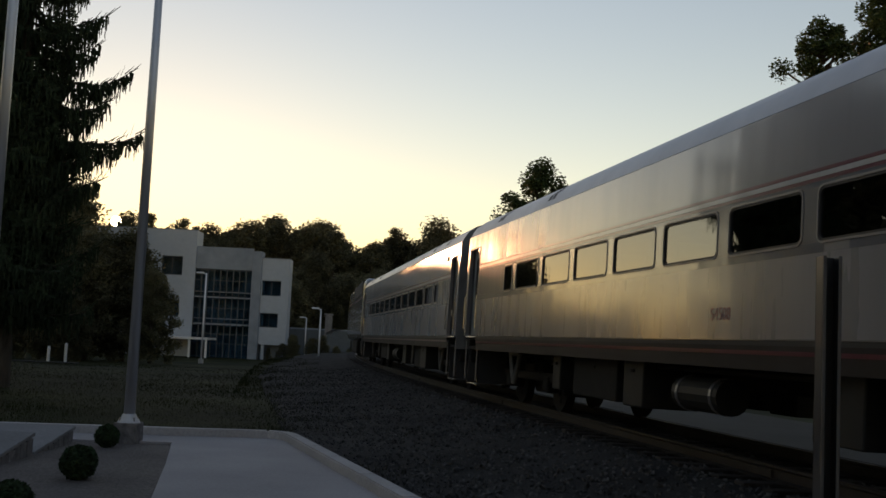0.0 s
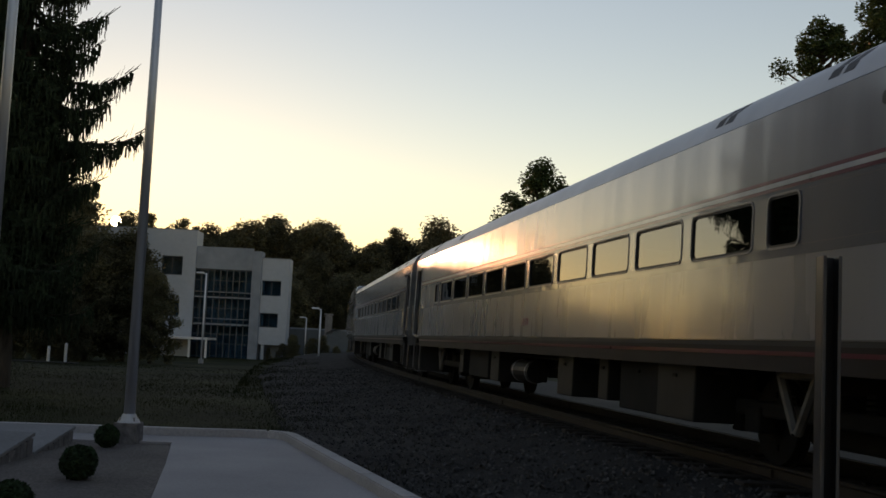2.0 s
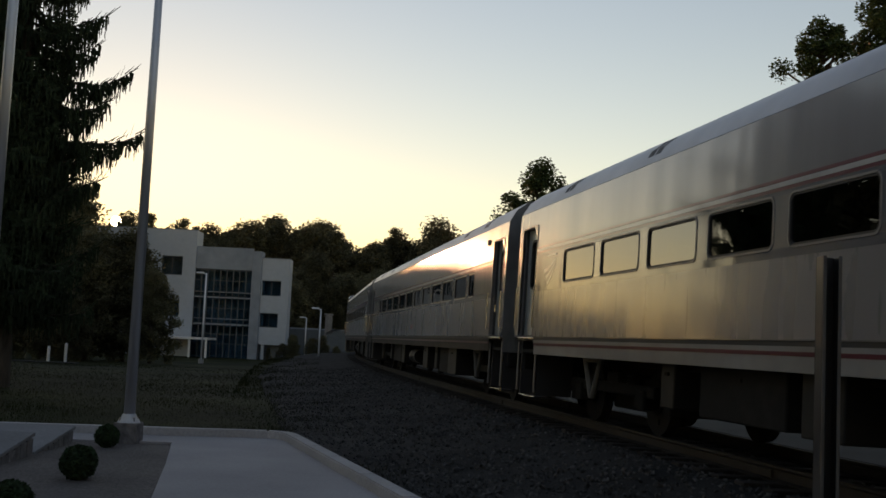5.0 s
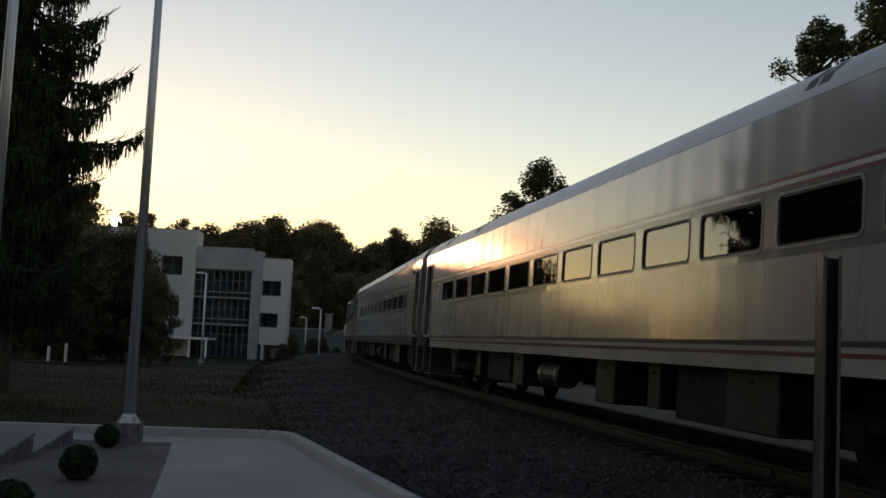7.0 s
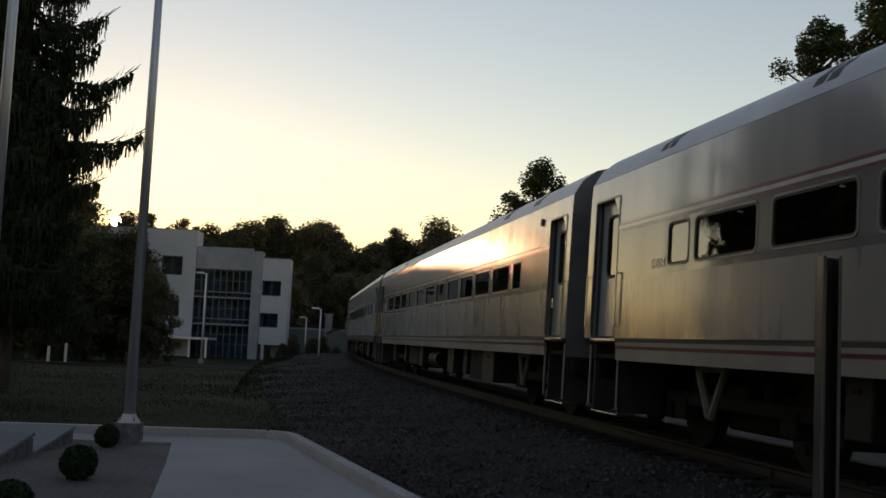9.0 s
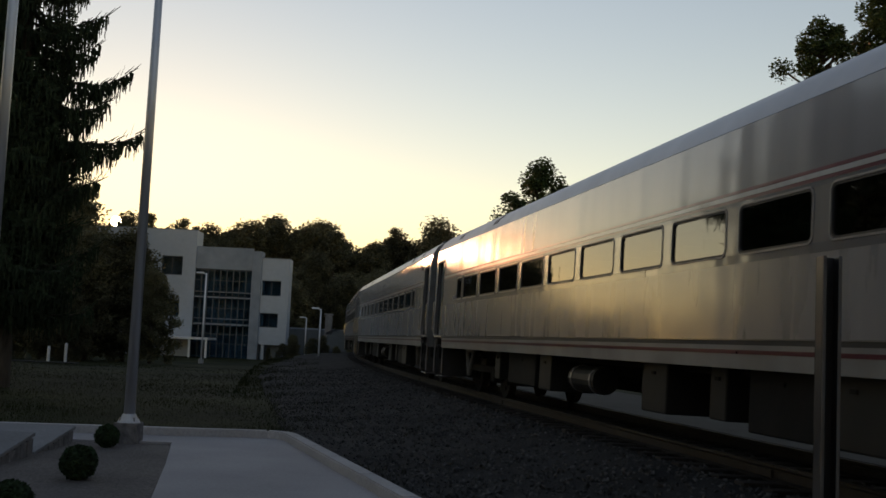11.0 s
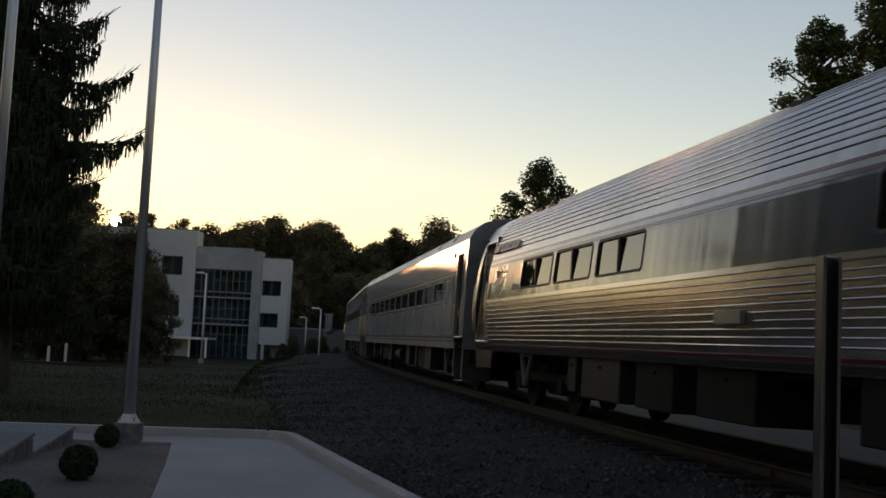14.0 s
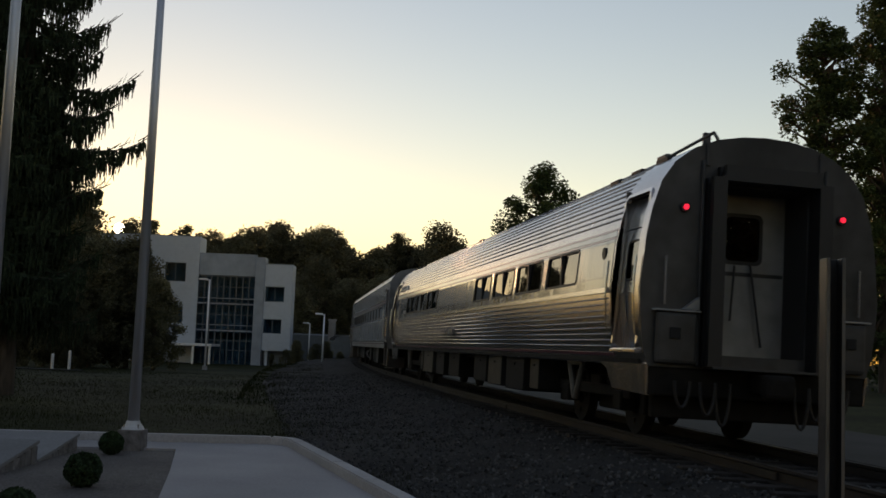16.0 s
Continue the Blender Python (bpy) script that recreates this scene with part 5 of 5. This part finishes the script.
# rear row added against the low sun; two taller trees shade near cars
for i in range(16):
    slots.append((-92 + i * 2.9 + random.uniform(-0.8, 0.8), 216 + random.uniform(-4, 4), random.uniform(1.2, 1.26) if i in (10, 11) else random.uniform(1.02, 1.06)))
# row behind the office, added to keep direct sun off the train
for i in range(8):
    slots.append((-50.5 + i * 1.5 + random.uniform(-0.5, 0.5), 178 + random.uniform(-3, 3), random.uniform(0.90, 0.95)))
for i in range(30):
    slots.append((-42 + i * 2.0 + random.uniform(-0.8, 0.8), 202 + random.uniform(-4, 4), random.uniform(1.06, 1.16) if i < 11 else random.uniform(0.98, 1.06)))
for i in range(62):
    slots.append((-36 + i * 1.3 + random.uniform(-1.2, 1.2), 150 + random.uniform(-8, 10) + 0.3 * i, random.uniform(0.50, 0.70)))
for i in range(16):
    slots.append((-16.0 + i * 0.55 + random.uniform(-0.4, 0.4), 106 + random.uniform(-4, 4), random.uniform(0.08, 0.17)))
for i in range(14):
    slots.append((14 + i * 3.5 + random.uniform(-1.5, 1.5), 100 + random.uniform(-8, 8) - i * 2.0, random.uniform(0.30, 0.50)))
for i, (x, y, s) in enumerate(slots):
    h = s * (1.0 + 0.03 * math.sin(x * 0.21) + 0.03 * math.sin(x * 0.57 + 1))
    if i < 4:
        place(far[i], x, y, -1.7, random.uniform(0, 360), h)
    else:
        o = copy_thing(far[random.randrange(4)], pose(x, y, -1.7 if y > 110 or x < 10 else -0.9, 0, 0, random.uniform(0, 360)))
        o.scale = (h, h, h * random.uniform(0.92, 1.1))

random.seed(31)
mid = build_tree("tree", "dark dense tree before the office and, unseen, round the path", 12.5, 3.6, 90, 0.16, 300, "farleaf", 0.05, 0.26, group="dark trees by the lawn")
place(mid, -22.0, 75, -1.3, 0, 0.74)
for x, y, s in ((-24.0, 73, 0.70), (-26.0, 76, 0.72), (-22.9, 67, 0.34), (-25.2, 68, 0.44), (-27.6, 68, 0.46), (-30.0, 67, 0.46), (-36.4, 104, 1.30), (-19.3, 72, 0.50)):
    o = copy_thing(mid, pose(x, y, -1.2, 0, 0, x * 31))
    o.scale = (s, s, s)
# unseen trees added beside and behind the path to block skylight and fill reflections
for x, y, s in ((-41, 97, 0.60), (-45, 93, 0.64), (-49.5, 90, 0.58), (-54, 87, 0.66), (-58, 83, 0.60), (-62, 79, 0.66), (-66, 75, 0.6), (-70, 71, 0.66), (-25, 41, 1.35), (-29, 37, 1.5), (-26, 28, 1.4), (-34, -14, 0.7), (-43, -12, 0.8), (-52, -14, 0.75), (-61, -10, 0.8), (-20, 2, 1.3), (-18, -10, 1.2), (-9, -18, 1.25), (1, -21, 1.2), (11, -20, 1.3), (22, -12, 1.2), (19, 18, 0.9), (22, 4, 1.2), (25, 46, 0.8)):
    o = copy_thing(mid, pose(x, y, -0.6, 0, 0, x * 17 + y))
    o.scale = (s, s, s)


def build_spruce():
    """Norway spruce: whorls of long boughs, upturned at the tips, hung with drooping twigs."""
    random.seed(5)
    t = empty("spruce_tree", "tall dark spruce with drooping needle curtains", "spruce tree")
    H = 24.0
    part("trunk", tube(B(), (0, 0, -0.9), (0, 0, H), 0.36, 0.03, 10), "bark", t)
    wood, verts, faces = B(), [], []

    def twig(p, length):
        """A hanging strand of needles."""
        q = Vector(p)
        n = max(2, int(length / 0.11))
        sway = Vector((random.uniform(-0.12, 0.12), random.uniform(-0.12, 0.12), -1)).normalized()
        for i in range(n):
            q2 = q + sway * (length / n) + Vector((random.uniform(-0.015, 0.015), random.uniform(-0.015, 0.015), 0))
            w = 0.034 * (1 - 0.6 * i / n)
            for a in (random.uniform(0, 3), random.uniform(0, 3)):
                side = Vector((math.cos(a), math.sin(a), 0)) * w
                k = len(verts)
                verts.extend([q - side, q + side, q2 + side * 0.7 - Vector((0, 0, 0.03)), q2 - side * 0.7 - Vector((0, 0, 0.03))])
                faces.append((k, k + 1, k + 2, k + 3))
            q = q2

    def bough(z, a, L, lush):
        d = Vector((math.cos(a), math.sin(a), 0))
        pts = []
        for k in range(13):
            f = k / 12
            pts.append(Vector((0, 0, z)) + d * (L * f) + Vector((0, 0, L * (-0.13 * math.sin(f * 2.2) + 0.14 * f ** 4))) + Vector((0, 0, 0.05 * math.sin(f * 9 + z))))
        for k in range(12):
            tube(wood, pts[k], pts[k + 1], 0.05 * (1 - k / 13) + 0.008, n=4)
        side = Vector((-d.y, d.x, 0))
        steps = int(L * 8 * lush)
        for k in range(steps):
            f = 0.12 + 0.86 * (k + random.random()) / steps
            j = min(11, int(f * 12))
            p = pts[j].lerp(pts[j + 1], f * 12 - j)
            reach = 0.85 * math.sin(math.pi * min(1, f * 0.9 + 0.08)) + 0.10
            for sgn in (-1, 1):
                tip = p + side * sgn * reach * random.uniform(0.3, 1.0) + d * reach * random.uniform(0.2, 0.6) + Vector((0, 0, random.uniform(-0.15, 0.05)))
                for m in range(3):
                    w = p.lerp(tip, (m + 0.5 + random.random() * 0.5) / 3.4)
                    twig(w, random.uniform(0.15, 0.95) * (0.35 + 0.75 * math.sin(math.pi * min(1, f * 0.95))))
                for m in range(3):
                    w0, w1 = p.lerp(tip, m / 3), p.lerp(tip, (m + 1) / 3)
                    k0 = len(verts)
                    up = Vector((random.uniform(-0.5, 0.5), random.uniform(-0.5, 0.5), 1)).normalized() * 0.045
                    verts.extend([w0 - up, w0 + up, w1 + up * 0.6, w1 - up * 0.6])
                    faces.append((k0, k0 + 1, k0 + 2, k0 + 3))
        for m in range(9):
            p = pts[12].lerp(pts[8], m / 9)
            e = p + d * random.uniform(0.1, 0.38) + side * random.uniform(-0.25, 0.25) + Vector((0, 0, random.uniform(0.05, 0.40)))
            up = Vector((0, 0, 0.028))
            k0 = len(verts)
            verts.extend([p - up, p + up, e + up * 0.4, e - up * 0.4])
            faces.append((k0, k0 + 1, k0 + 2, k0 + 3))

    z, level = 2.5, 0
    while z < H - 0.8:
        R = 3.3 * (1 - z / (H + 2.0)) ** 0.6 + 0.15
        n = 6 if z < 9 else 4
        for i in range(n):
            bough(z, level * 0.9 + i * 2 * math.pi / n + random.uniform(-0.35, 0.35), R * random.uniform(0.5, 1.1), 0.62)
        for i in range(5 if z < 11 else 0):
            bough(z + 0.3, level * 1.7 + i * 1.2566 + random.uniform(-0.3, 0.3), R * random.uniform(0.45, 0.62), 1.3)
        z += random.uniform(0.60, 0.85) if z < 16 else 0.5
        level += 1
    # the long outer boughs
    for z, L in ((14.6, 2.5), (13.0, 2.95), (11.9, 2.7), (11.0, 3.85), (9.9, 3.2), (8.85, 4.45), (7.9, 2.6), (6.6, 2.4), (5.4, 2.4), (4.2, 2.4)):
        for a in (0.0, 2.2, 4.3):
            bough(z + (0.4 * a), a + random.uniform(-0.12, 0.12), L, 0.95)
            bough(z - 0.25 + (0.4 * a), a + random.uniform(0.2, 0.6), L * 0.82, 0.8)
    tagged(part("branchwork", wood, "bark", t), kind="stuff")
    raw("needles", verts, faces, "needle", t)
    return t


spruce = build_spruce()
place(spruce, -11.27, 27.82, -0.24, 0, 0.732)



def build_sun_disc():
    bm = B()
    bmesh.ops.create_uvsphere(bm, u_segments=24, v_segments=12, radius=14.0)
    ob = part("sun_disc", bm, "sun_glow", smooth=True)
    ob.location = Vector(EYE) + Vector((-0.2928, 0.9515, 0.0944)) * 3000
    tagged(ob, "low evening sun shining through the treetops", "sun", kind="structure")


build_sun_disc()


# ---------------------------------------------------------------- movement
def motions():
    times = [k * 0.5 for k in range(33)]
    for car, offset in CARS:
        base = 18.14 if car.name.startswith(("coach", "cafe")) else 13.4
        walk(car, [(t, car_pose(travelled(t) + offset, base)) for t in times])
    spin = [k / 15 for k in range(241)]
    for w, u in WHEELS:
        walk(w, [(t, pose(0, u, 0.457, -math.degrees((travelled(t)) / 0.457), 0, 0)) for t in spin])


motions()
